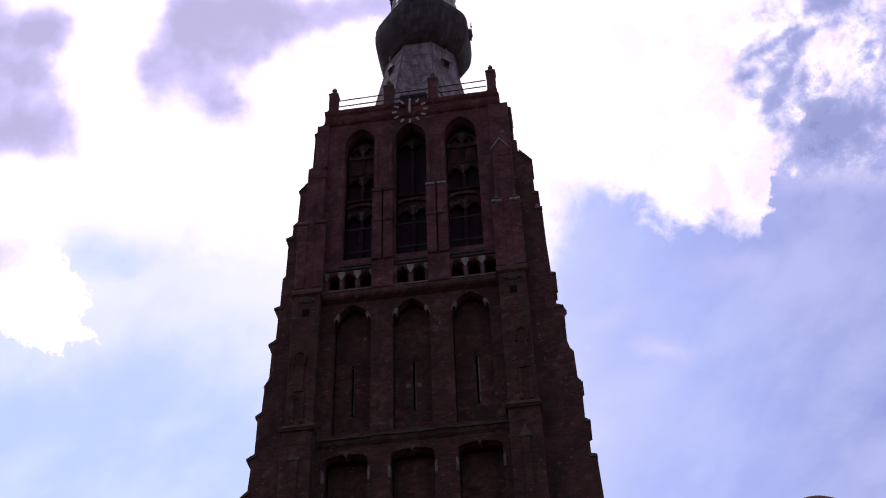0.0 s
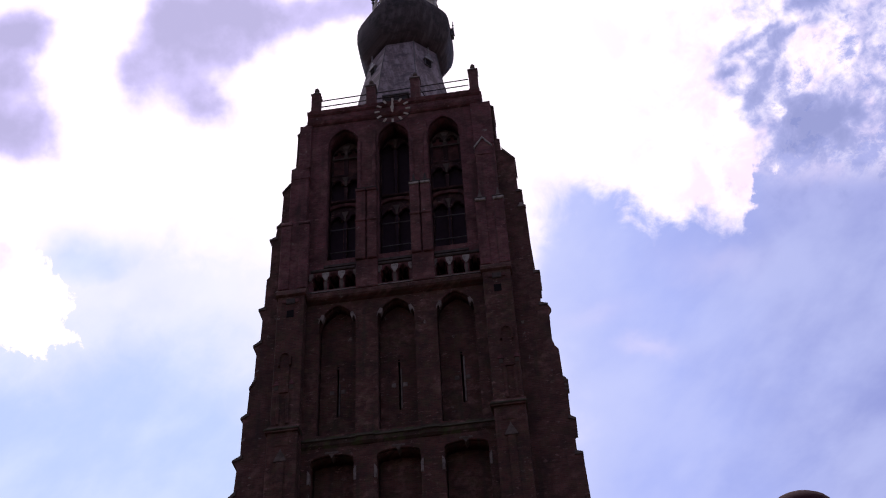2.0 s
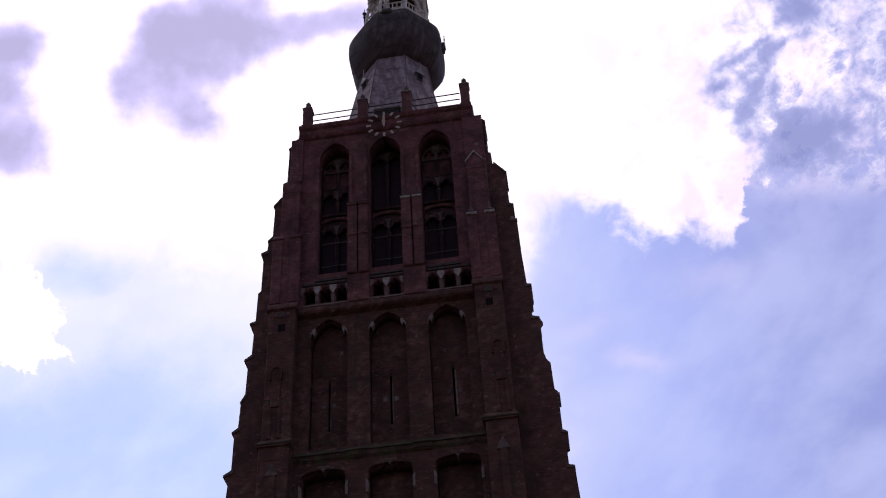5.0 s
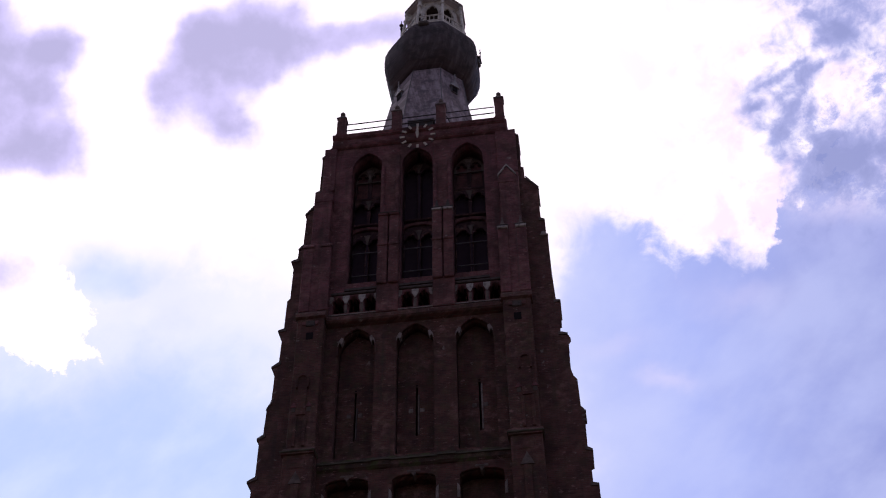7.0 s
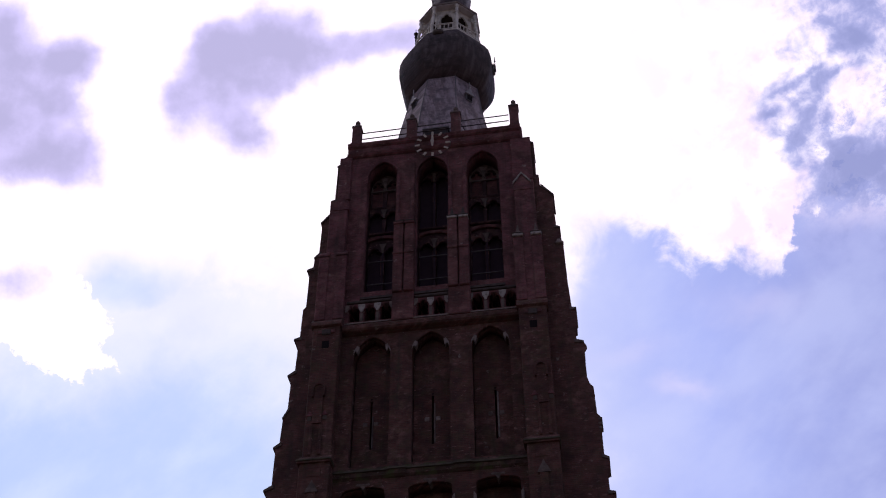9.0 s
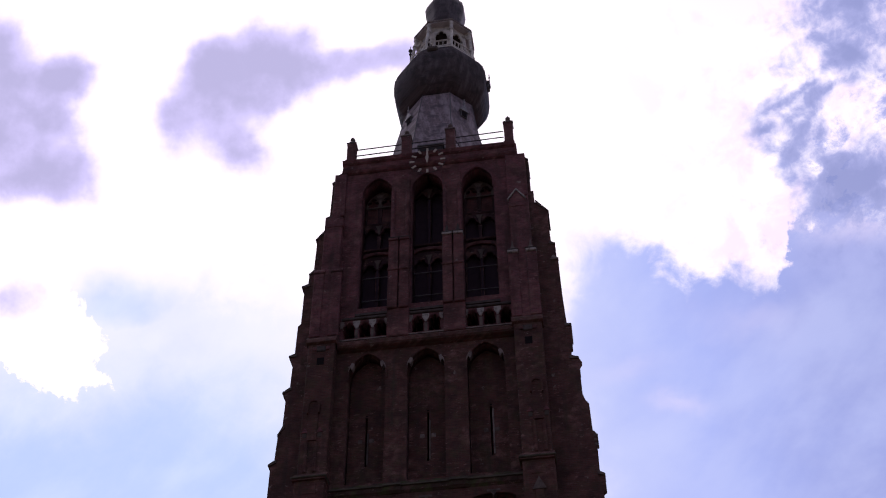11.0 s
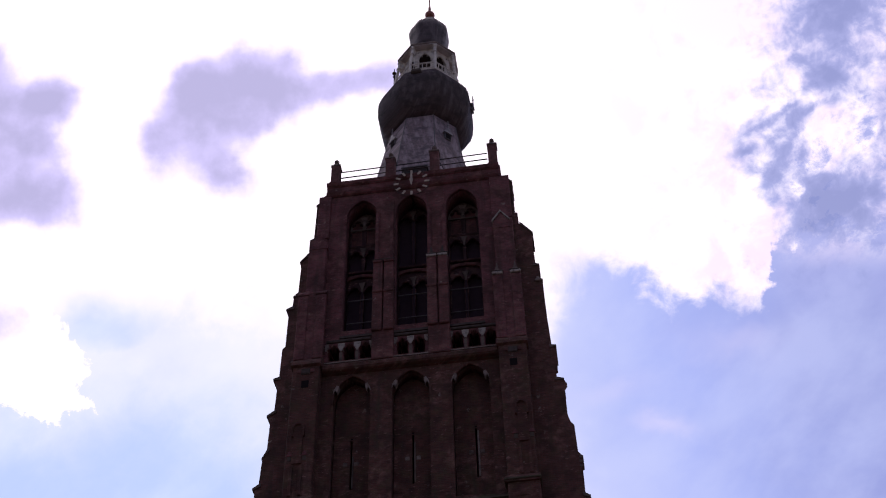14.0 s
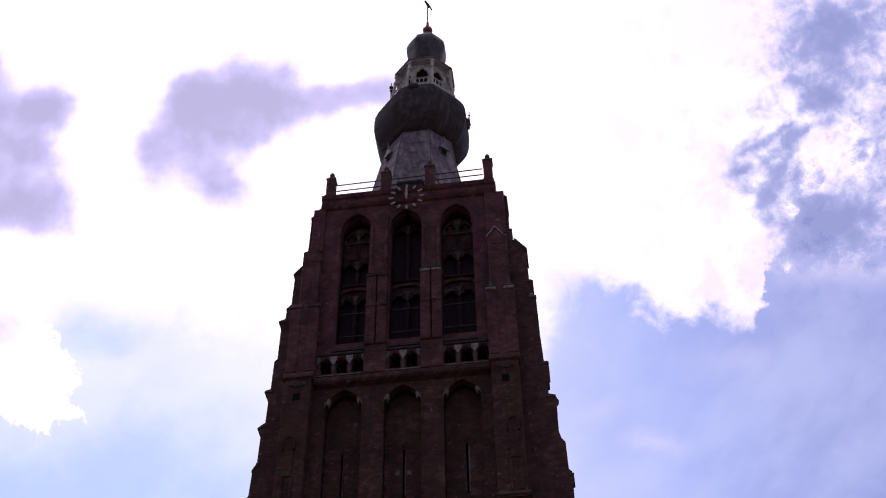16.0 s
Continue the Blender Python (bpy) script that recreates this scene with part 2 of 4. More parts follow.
def brick_mat(name, one, two, joint, moss=0.0):
    def build(n, shader, place):
        wall, s = along_wall(n, place)
        b = n.add("ShaderNodeTexBrick")
        n.link(wall, b.inputs["Vector"])
        b.inputs["Color1"].default_value, b.inputs["Color2"].default_value = one, two
        b.inputs["Mortar"].default_value = joint
        b.inputs["Scale"].default_value, b.inputs["Mortar Size"].default_value = 1.0, 0.009
        b.inputs["Brick Width"].default_value, b.inputs["Row Height"].default_value = 0.26, 0.085
        b.inputs["Mortar Smooth"].default_value, b.inputs["Bias"].default_value = 0.3, -0.1
        blotch = n.noise(place, 1.6, 5, 0.6)
        col = n.mix(n.step(blotch, 0.42, 0.70, 0.0, 0.55), b.outputs["Color"], tuple(c * 0.45 for c in one[:3]) + (1,))
        pale = n.noise(n.xyz(n.math("MULTIPLY", n.math("ADD", s.outputs[0], s.outputs[1]), 2.2), n.math("MULTIPLY", s.outputs[2], 2.4)), 1.0, 7, 0.66)
        zone = n.step(n.noise(place, 0.5, 3), 0.42, 0.62)
        col = n.mix(n.math("MULTIPLY", zone, n.step(pale, 0.44, 0.64, 0.0, 0.7)), col, (0.27, 0.14, 0.12, 1))
        col = n.mix(n.step(n.noise(place, 0.9, 6, 0.65), 0.40, 0.66, 0.0, 0.6), col, (0.038, 0.022, 0.02, 1))
        col = n.mix(n.step(n.noise(place, 2.7, 4), 0.66, 0.74, 0.0, 0.6), col, (0.32, 0.27, 0.24, 1))
        fleck = n.math("MULTIPLY", n.step(n.noise(n.xyz(n.math("MULTIPLY", n.math("ADD", s.outputs[0], s.outputs[1]), 3.4), n.math("MULTIPLY", s.outputs[2], 8.0)), 1.0, 3, 0.6), 0.58, 0.68), n.step(n.noise(place, 0.7, 3), 0.42, 0.62, 0.08, 0.75))
        col = n.mix(fleck, col, (0.29, 0.165, 0.145, 1))
        runs = n.noise(n.xyz(n.math("MULTIPLY", n.math("ADD", s.outputs[0], s.outputs[1]), 3.0),
                             n.math("MULTIPLY", s.outputs[2], 0.25)), 1.0, 4, 0.5)
        col = n.mix(n.step(runs, 0.52, 0.75, 0.0, 0.5), col, (0.045, 0.035, 0.03, 1))
        if moss:
            col = n.mix(n.step(n.noise(place, 2.3, 5), 0.45, 0.65, 0.0, moss), col, (0.07, 0.085, 0.03, 1))
        n.link(col, shader.inputs["Base Color"])
        return n.math("ADD", b.outputs["Fac"], n.math("MULTIPLY", n.noise(place, 14.0, 4), -0.8)), -0.02
    return surface(name, build, 0.9, 0.0, 0.25)


def worn_mat(name, base, stain, scale=2.5, amount=0.8, rough=0.8, metal=0.0, grain=18.0, depth=0.006, lo=0.4, hi=0.7):
    def build(n, shader, place):
        col = n.mix(n.step(n.noise(place, scale, 6, 0.62), lo, hi, 0.0, amount), base, stain)
        fine = n.noise(place, grain, 4, 0.6)
        col = n.mix(n.math("MULTIPLY", fine, 0.35), col, tuple(c * 0.6 for c in base[:3]) + (1,))
        n.link(col, shader.inputs["Base Color"])
        return fine, depth
    return surface(name, build, rough, metal, 0.15 if rough >= 0.85 else 0.5)


def slate_mat(name, tone, rough=0.7, gloss=0.2):
    def build(n, shader, place):
        wall, s = along_wall(n, place)
        b = n.add("ShaderNodeTexBrick")
        n.link(wall, b.inputs["Vector"])
        b.inputs["Color1"].default_value, b.inputs["Color2"].default_value = (0.158 * tone, 0.117 * tone, 0.130 * tone, 1), (0.215 * tone, 0.160 * tone, 0.178 * tone, 1)
        b.inputs["Mortar"].default_value = (0.11 * tone, 0.10 * tone, 0.105 * tone, 1)
        b.inputs["Scale"].default_value, b.inputs["Mortar Size"].default_value = 1.0, 0.012
        b.inputs["Brick Width"].default_value, b.inputs["Row Height"].default_value = 0.30, 0.20
        streak = n.noise(n.xyz(n.math("MULTIPLY", n.math("ADD", s.outputs[0], s.outputs[1]), 2.6),
                               n.math("MULTIPLY", s.outputs[2], 0.6)), 1.0, 6, 0.65)
        col = n.mix(n.step(streak, 0.44, 0.62, 0.0, 0.9), b.outputs["Color"], (0.32 * tone, 0.265 * tone, 0.29 * tone, 1))
        col = n.mix(n.step(n.noise(place, 1.7, 6, 0.62), 0.46, 0.66, 0.0, 0.8), col, (0.094 * tone, 0.076 * tone, 0.088 * tone, 1))
        n.link(col, shader.inputs["Base Color"])
        return n.math("ADD", b.outputs["Fac"], n.math("MULTIPLY", n.noise(place, 9.0, 4), -0.6)), -0.02
    return surface(name, build, rough, 0.0, gloss)


BRICK = brick_mat("old_brick", (0.232, 0.080, 0.087, 1), (0.142, 0.051, 0.057, 1), (0.178, 0.106, 0.106, 1))
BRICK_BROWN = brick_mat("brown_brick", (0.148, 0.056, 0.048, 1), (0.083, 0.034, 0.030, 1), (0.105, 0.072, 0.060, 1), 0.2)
BRICK_RED = brick_mat("red_brick", (0.220, 0.080, 0.080, 1), (0.143, 0.054, 0.056, 1), (0.15, 0.102, 0.093, 1))
# brick deep in the belfry openings, darkened in colour for the recess shade
RECESS_BRICK = brick_mat("recess_shade_brick", (0.085, 0.040, 0.046, 1), (0.060, 0.028, 0.034, 1), (0.07, 0.045, 0.048, 1))
BUTTRESS_BRICK = brick_mat("buttress_brick", (0.170, 0.066, 0.059, 1), (0.098, 0.040, 0.037, 1), (0.128, 0.085, 0.076, 1), 0.15)
BRICK_MOSS = brick_mat("mossy_brick", (0.085, 0.045, 0.034, 1), (0.06, 0.034, 0.026, 1), (0.08, 0.068, 0.05, 1), 0.7)
STONE = worn_mat("pale_stone", (0.40, 0.36, 0.33, 1), (0.10, 0.085, 0.08, 1), 5.0, 0.85, 0.85, 0, 22, 0.01, 0.45, 0.72)
STONE_DARK = worn_mat("sooty_stone", (0.17, 0.13, 0.115, 1), (0.055, 0.045, 0.04, 1), 3.0, 0.8, 0.9, 0, 20, 0.01)
SOOT = worn_mat("blackened_stone", (0.10, 0.08, 0.075, 1), (0.04, 0.033, 0.03, 1), 4.0, 0.8, 0.85, 0, 20, 0.01)
STONE_MID = worn_mat("grey_stone", (0.27, 0.22, 0.20, 1), (0.09, 0.07, 0.065, 1), 4.0, 0.85, 0.9, 0, 20, 0.01)
STONE_MOSS = worn_mat("mossy_stone", (0.11, 0.10, 0.075, 1), (0.05, 0.045, 0.035, 1), 2.2, 0.85, 0.9, 0, 20, 0.01)
SLATE = slate_mat("pale_slate", 1.32)
SLATE_DARK = slate_mat("dark_slate", 0.46, 0.55, 0.28)
LEAD = worn_mat("lead_sheet", (0.13, 0.125, 0.13, 1), (0.06, 0.058, 0.06, 1), 2.0, 0.7, 0.55, 0.0, 12, 0.004)
PALE_LEAD = worn_mat("pale_lead", (0.30, 0.28, 0.29, 1), (0.13, 0.12, 0.125, 1), 3.0, 0.7, 0.5, 0.0, 14, 0.004)
PAINT = worn_mat("cream_paint", (0.74, 0.70, 0.63, 1), (0.34, 0.30, 0.27, 1), 3.0, 0.75, 0.6, 0, 16, 0.003)
# cream paint greyed down: the soffit's shade is put into the colour
SHADED_PAINT = worn_mat("shaded_paint", (0.62, 0.58, 0.58, 1), (0.36, 0.33, 0.33, 1), 3.0, 0.7, 0.7, 0, 16, 0.003)
IRON = worn_mat("iron", (0.05, 0.045, 0.045, 1), (0.10, 0.05, 0.035, 1), 5.0, 0.6, 0.55, 0.6, 20, 0.002)
# for the openings: unlit inside and veiling glare put into one colour
DEEP_SHADE = worn_mat("deep_shade", (0.056, 0.035, 0.048, 1), (0.042, 0.026, 0.036, 1), 3.0, 0.7, 0.9, 0, 18, 0.004)
# near-black for small hollows, whose shade is put into the colour
HOLE = worn_mat("hollow_shade", (0.014, 0.010, 0.012, 1), (0.008, 0.006, 0.007, 1), 3.0, 0.7, 0.95, 0, 18, 0.004)
# wood of the hatch; also painted shade in the lantern and buttress recesses
TIMBER_AND_SHADE = worn_mat("timber_and_shade", (0.09, 0.065, 0.05, 1), (0.04, 0.03, 0.025, 1), 3.0, 0.7, 0.8, 0, 18, 0.004)
BAR = worn_mat("grey_bar", (0.13, 0.115, 0.12, 1), (0.07, 0.06, 0.06, 1), 4.0, 0.7, 0.7, 0, 18, 0.003)
GILT = worn_mat("faded_gilt", (0.55, 0.47, 0.38, 1), (0.22, 0.18, 0.15, 1), 4.0, 0.7, 0.5, 0.1, 15, 0.002)
COPPER = worn_mat("red_copper", (0.34, 0.12, 0.09, 1), (0.16, 0.07, 0.06, 1), 4.0, 0.7, 0.45, 0.5, 15, 0.002)
MAROON = worn_mat("maroon_enamel", (0.045, 0.008, 0.016, 1), (0.028, 0.006, 0.010, 1), 6.0, 0.6, 0.9, 0, 25, 0.001)
BLACK = worn_mat("black_enamel", (0.02, 0.02, 0.022, 1), (0.035, 0.033, 0.033, 1), 8.0, 0.6, 0.5, 0, 30, 0.001)
OPAL = worn_mat("opal_glass", (0.55, 0.55, 0.54, 1), (0.42, 0.41, 0.40, 1), 5.0, 0.5, 0.3, 0, 30, 0.001)
PAVING = worn_mat("clinker_paving", (0.07, 0.05, 0.042, 1), (0.045, 0.036, 0.033, 1), 0.35, 0.8, 0.9, 0, 9, 0.01)


# ---------------------------------------------------------------- shapes
def part(name, mesh, mat, parent=None, label=""):
    """Links a mesh or a bmesh as one object under a thing or a part."""
    if isinstance(mesh, bmesh.types.BMesh):
        bm, mesh = mesh, bpy.data.meshes.new(name)
        bm.to_mesh(mesh)
        bm.free()
    mesh.materials.clear()
    mesh.materials.append(mat)
    ob = new(name, mesh)
    ob.parent = parent
    return tagged(ob, label) if label else ob


def joined(*meshes):
    bm = bmesh.new()
    for m in meshes:
        if isinstance(m, bmesh.types.BMesh):
            tmp = bpy.data.meshes.new("tmp")
            m.to_mesh(tmp)
            m.free()
            m = tmp
        bm.from_mesh(m)
    return bm


def box(x0, x1, y0, y1, z0, z1, bevel=0.02):
    bm = bmesh.new()
    bmesh.ops.create_cube(bm, size=1, matrix=Matrix.Translation(((x0 + x1) / 2, (y0 + y1) / 2, (z0 + z1) / 2))
                          @ Matrix.Diagonal((x1 - x0, y1 - y0, z1 - z0, 1)))
    if bevel:
        bmesh.ops.bevel(bm, geom=bm.edges[:], offset=min(bevel, (x1 - x0) / 4, (y1 - y0) / 4, (z1 - z0) / 4),
                        segments=1, affect="EDGES")
    return bm


def prism(points, y0, y1):
    """A solid of the (x, z) outline, from y0 to y1."""
    bm = bmesh.new()
    a = [bm.verts.new((x, y0, z)) for x, z in points]
    b = [bm.verts.new((x, y1, z)) for x, z in points]
    bm.faces.new(a)
    bm.faces.new(b[::-1])
    for i in range(len(a)):
        j = (i + 1) % len(a)
        bm.faces.new((a[j], a[i], b[i], b[j]))
    bmesh.ops.recalc_face_normals(bm, faces=bm.faces[:])
    bmesh.ops.triangulate(bm, faces=[f for f in bm.faces if len(f.verts) > 4])
    return bm


def side_prism(points, x0, x1):
    """A solid of the (y, z) outline, from x0 to x1."""
    bm = prism(points, x0, x1)
    for v in bm.verts:
        v.co = (v.co.y, v.co.x, v.co.z)
    bmesh.ops.recalc_face_normals(bm, faces=bm.faces[:])
    return bm


def plate(outline, holes, y0, y1, bevel=0.0):
    """An upright slab of the (x, z) outline with holes through it, from y0 to y1."""
    cu = bpy.data.curves.new("plate", "CURVE")
    cu.dimensions, cu.fill_mode = "2D", "BOTH"
    cu.extrude, cu.bevel_depth = (y1 - y0) / 2 - bevel, bevel
    cu.offset = -bevel
    for loop in (outline, *holes):
        s = cu.splines.new("POLY")
        s.points.add(len(loop) - 1)
        for p, (x, z) in zip(s.points, loop):
            p.co = (x, z, 0, 1)
        s.use_cyclic_u = True
    ob = bpy.data.objects.new("plate", cu)
    scene.collection.objects.link(ob)
    bpy.context.view_layer.update()
    mesh = bpy.data.meshes.new_from_object(ob.evaluated_get(bpy.context.evaluated_depsgraph_get()))
    bpy.data.objects.remove(ob)
    bpy.data.curves.remove(cu)
    mesh.transform(Matrix(((1, 0, 0, 0), (0, 0, -1, (y0 + y1) / 2), (0, 1, 0, 0), (0, 0, 0, 1))))
    bm = bmesh.new()
    bm.from_mesh(mesh)
    bmesh.ops.remove_doubles(bm, verts=bm.verts[:], dist=0.0005)
    bm.to_mesh(mesh)
    bm.free()
    return mesh


def band(outer, inner, y0, y1):
    """A moulding round an opening, open at the foot: both outlines start with their two feet."""
    return plate(outer[1:] + outer[:1] + inner[:1] + inner[:1:-1] + inner[1:2], [], y0, y1)


def rect(x0, x1, z0, z1):
    return [(x0, z0), (x1, z0), (x1, z1), (x0, z1)]


def arch(cx, hw, z0, spring, apex, n=9):
    """Pointed outline: upright jambs, then two arcs that meet at the apex."""
    rise = apex - spring
    r = (hw * hw + rise * rise) / (2 * hw)
    end = math.asin(min(1, rise / r)) if rise <= r else math.pi / 2
    right = [(cx + hw - r + r * math.cos(end * i / n), spring + r * math.sin(end * i / n)) for i in range(n + 1)]
    left = [(2 * cx - x, z) for x, z in right[-2::-1]]
    return [(cx - hw, z0), (cx + hw, z0)] + right + left


def segment(cx, hw, z0, spring, rise, n=8):
    """Outline with a flat curved head."""
    return [(cx - hw, z0), (cx + hw, z0)] + [(cx + hw * math.cos(math.pi * i / n), spring + rise * math.sin(math.pi * i / n))
                                           for i in range(n + 1)]


def trefoil(cx, hw, z0, spring, r=None):
    """Light with a three-lobed head."""
    r = r or hw * 0.62
    pts = [(cx - hw * 0.97, z0), (cx + hw * 0.97, z0)]
    for lx, lz, a0, a1 in ((hw - r, 0, -40, 95), (0, r * 1.05, -15, 195), (-(hw - r), 0, 85, 220)):
        for i in range(7):
            a = radians(a0 + (a1 - a0) * i / 6)
            pts.append((cx + lx + r * math.cos(a), spring + lz + r * math.sin(a)))
    return pts


def circle(cx, cz, r, n=12):
    return [(cx + r * math.cos(2 * math.pi * i / n), cz + r * math.sin(2 * math.pi * i / n)) for i in range(n)]


def loft(rows, sides=8, cx=None, cy=None, turn=None):
    """A closed solid of regular cross-sections (z, apothem); the axis leans as the spire does."""
    bm = bmesh.new()
    rings = []
    turn = math.pi / sides if turn is None else turn
    for z, r in rows:
        ax, ay = (axis(z) if cx is None else (cx, cy))
        R = r / math.cos(math.pi / sides) * (0.945 if cx is None else 1.0)
        rings.append([bm.verts.new((ax + R * math.cos(turn + 2 * math.pi * i / sides),
                                    ay + R * math.sin(turn + 2 * math.pi * i / sides), z)) for i in range(sides)])
    for a, b in zip(rings, rings[1:]):
        for i in range(sides):
            j = (i + 1) % sides
            bm.faces.new((a[i], a[j], b[j], b[i]))
    bm.faces.new(rings[0][::-1])
    bm.faces.new(rings[-1])
    return bm


def soft_loft(rows, soft=0.28, per=4):
    """Eight-sided like loft(), with rounded corners and smooth faces."""
    n = 8 * per
    bm = bmesh.new()
    rings = []
    for z, r in rows:
        ax, ay = axis(z)
        ring = []
        for i in range(n):
            a = 2 * math.pi * i / n
            off = (a + math.pi / 8) % (math.pi / 4) - math.pi / 8
            d = r * 0.945 * ((1 - soft) / math.cos(off) + soft * 1.03)
            ring.append(bm.verts.new((ax + d * math.cos(a), ay + d * math.sin(a), z)))
        rings.append(ring)
    for a, b in zip(rings, rings[1:]):
        for i in range(n):
            j = (i + 1) % n
            bm.faces.new((a[i], a[j], b[j], b[i])).smooth = True
    bm.faces.new(rings[0][::-1])
    bm.faces.new(rings[-1])
    return bm


def ball(x, y, z, r, squash=1.0):
    bm = bmesh.new()
    bmesh.ops.create_uvsphere(bm, u_segments=14, v_segments=9, radius=r,
                              matrix=Matrix.Translation((x, y, z)) @ Matrix.Diagonal((1, 1, squash, 1)))
    for f in bm.faces:
        f.smooth = True
    return bm


def rod(a, b, r, sides=8):
    a, b = Vector(a), Vector(b)
    bm = bmesh.new()
    q = (b - a).to_track_quat("Z", "Y").to_matrix().to_4x4()
    bmesh.ops.create_cone(bm, cap_ends=True, segments=sides, radius1=r, radius2=r, depth=(b - a).length,
                          matrix=Matrix.Translation((a + b) / 2) @ q)
    return bm


MID_Y = 4.7


def axis(z):
    """The spire's axis leans a little."""
    return 0.02 + 0.035 * max(0.0, z - 54.0), MID_Y


# ---------------------------------------------------------------- ground
bm = bmesh.new()
bmesh.ops.create_grid(bm, x_segments=24, y_segments=24, size=1500)
ground = part("ground", bm, PAVING)
tagged(ground, "brown brick-paved square, flat, round the tower", "ground", kind="structure")

# ---------------------------------------------------------------- tower
tower = tagged(new("church_tower"), "tall dark red brick church tower with stepped buttresses and slate spire", "church tower")

# core, behind the front walls
part("shaft", joined(box(-5.0, 5.0, 1.2, 9.6, 0, 35.9, 0), box(-4.6, 4.6, 1.6, 9.4, 35.9, 36.0, 0)), BRICK, tower)
# added sheet, dark for the unlit space behind the gallery lights
part("gallery_backing", box(-3.9, 3.9, 1.05, 1.1, 36.0, 37.9, 0), DEEP_SHADE, tower)
part("belfry_rear", joined(box(-4.6, -3.9, 0.6, 9.4, 36.0, 47.0, 0), box(-4.28, -3.9, 0.6, 9.4, 47.0, 48.2, 0), box(3.9, 4.6, 0.6, 9.4, 36.0, 48.2, 0),
                           box(-3.9, 3.9, 8.8, 9.4, 36.0, 48.2, 0)), BRICK, tower)
part("roof_deck", box(-4.5, 4.5, 0.5, 9.3, 48.0, 48.3, 0), LEAD, tower)

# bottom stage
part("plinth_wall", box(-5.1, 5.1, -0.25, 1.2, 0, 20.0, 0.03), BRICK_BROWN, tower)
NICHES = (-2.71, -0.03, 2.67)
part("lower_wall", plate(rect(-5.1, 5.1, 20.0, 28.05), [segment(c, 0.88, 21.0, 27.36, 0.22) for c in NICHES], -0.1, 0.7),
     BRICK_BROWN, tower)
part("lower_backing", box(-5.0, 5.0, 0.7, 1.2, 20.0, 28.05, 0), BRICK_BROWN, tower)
for c in NICHES:
    for s in (-1, 1):
        x = c + s * 0.93
        part("quoin", joined(box(x - 0.06, x + 0.06, -0.135, 0.1, 26.34, 26.82, 0.02),
                             prism([(x - 0.06, 26.82), (x + 0.06, 26.82), (x + s * 0.05, 26.98)], -0.125, 0.08)),
             STONE_MID, tower, "pale weathered stone block")
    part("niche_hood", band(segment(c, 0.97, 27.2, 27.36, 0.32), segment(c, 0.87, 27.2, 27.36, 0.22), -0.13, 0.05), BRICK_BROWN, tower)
    part("keystone", joined(box(c - 0.27, c + 0.27, -0.16, 0.1, 27.62, 27.72, 0.02),
                            prism([(c - 0.12, 27.62), (c + 0.12, 27.62), (c, 27.44)], -0.14, 0.3)), STONE_DARK, tower, "grey stone over the niche head")
# sloping sills of the panels, returned round the strips between them
for a, b in ((-3.95, -1.72), (-1.72, -1.0), (-1.0, 0.95), (0.95, 1.67), (1.67, 3.95)):
    out = 0.06 if b - a < 1 else 0.0
    part("string_course", side_prism([(-0.20 - out, 28.02), (-0.10 - out, 27.92), (0.4, 27.92), (0.4, 28.62 - out), (0.03 - out, 28.62 - out),
                                      (-0.12 - out, 28.26), (-0.20 - out, 28.2)], a, b), BRICK_MOSS, tower, "sloping mossy brick string course")
    part("drip_mould", side_prism([(-0.27 - out, 28.22), (-0.27 - out, 28.29), (-0.1, 28.34), (-0.1, 28.2)], a, b), STONE_MOSS, tower,
         "worn greenish stone drip mould")

# middle stage: three blind panels with slits
PANELS = (-2.61, -0.03, 2.57)
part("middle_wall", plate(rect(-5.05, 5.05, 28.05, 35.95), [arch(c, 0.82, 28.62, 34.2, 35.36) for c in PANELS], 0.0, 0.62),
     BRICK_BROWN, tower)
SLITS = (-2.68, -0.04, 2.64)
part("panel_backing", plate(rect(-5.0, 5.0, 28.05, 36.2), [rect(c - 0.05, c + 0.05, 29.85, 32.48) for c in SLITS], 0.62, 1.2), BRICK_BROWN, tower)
for c, tone, top in zip(SLITS, (SOOT, STONE_DARK, STONE_MID), (31.5, 31.9, 32.2)):
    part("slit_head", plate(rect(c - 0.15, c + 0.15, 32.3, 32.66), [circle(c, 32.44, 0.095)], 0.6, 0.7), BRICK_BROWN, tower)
    # dark sheet in the round hole, painted as the shade inside it
    part("slit_shadow", box(c - 0.11, c + 0.11, 0.68, 0.72, 32.32, 32.56, 0), HOLE, tower, "dark hollow of the slit head")
    part("slit_jamb", box(c + 0.052, c + 0.125, 0.585, 0.8, 29.9, top, 0.01), tone, tower, "narrow stone jamb of a slit window")
    for side in (-1, 1):
        part("quoin", box(c + side * 0.24 - 0.1, c + side * 0.24 + 0.1, 0.59, 0.7, 31.0, 31.22, 0.03), STONE_MID if abs(c) < 1 else STONE_DARK, tower, "worn stone block beside a slit")
for c in PANELS:
    part("arch_moulding", band(arch(c, 0.90, 33.9, 34.2, 35.48), arch(c, 0.81, 33.9, 34.2, 35.35), -0.05, 0.12), BRICK_BROWN, tower,
         "brown brick pointed arch moulding")
    for s in (-1, 1):
        x = c + s * 0.66
        part("arch_stone", prism([(x - 0.09 * s, 34.80), (x + 0.02 * s, 34.86), (x + 0.14 * s, 34.62), (x + 0.17 * s, 34.40),
                                  (x + 0.07 * s, 34.62), (x + 0.0 * s, 34.46), (x - 0.06 * s, 34.60)], -0.09, 0.14),
             STONE_MID, tower, "greyish carved stone at the arch haunch")
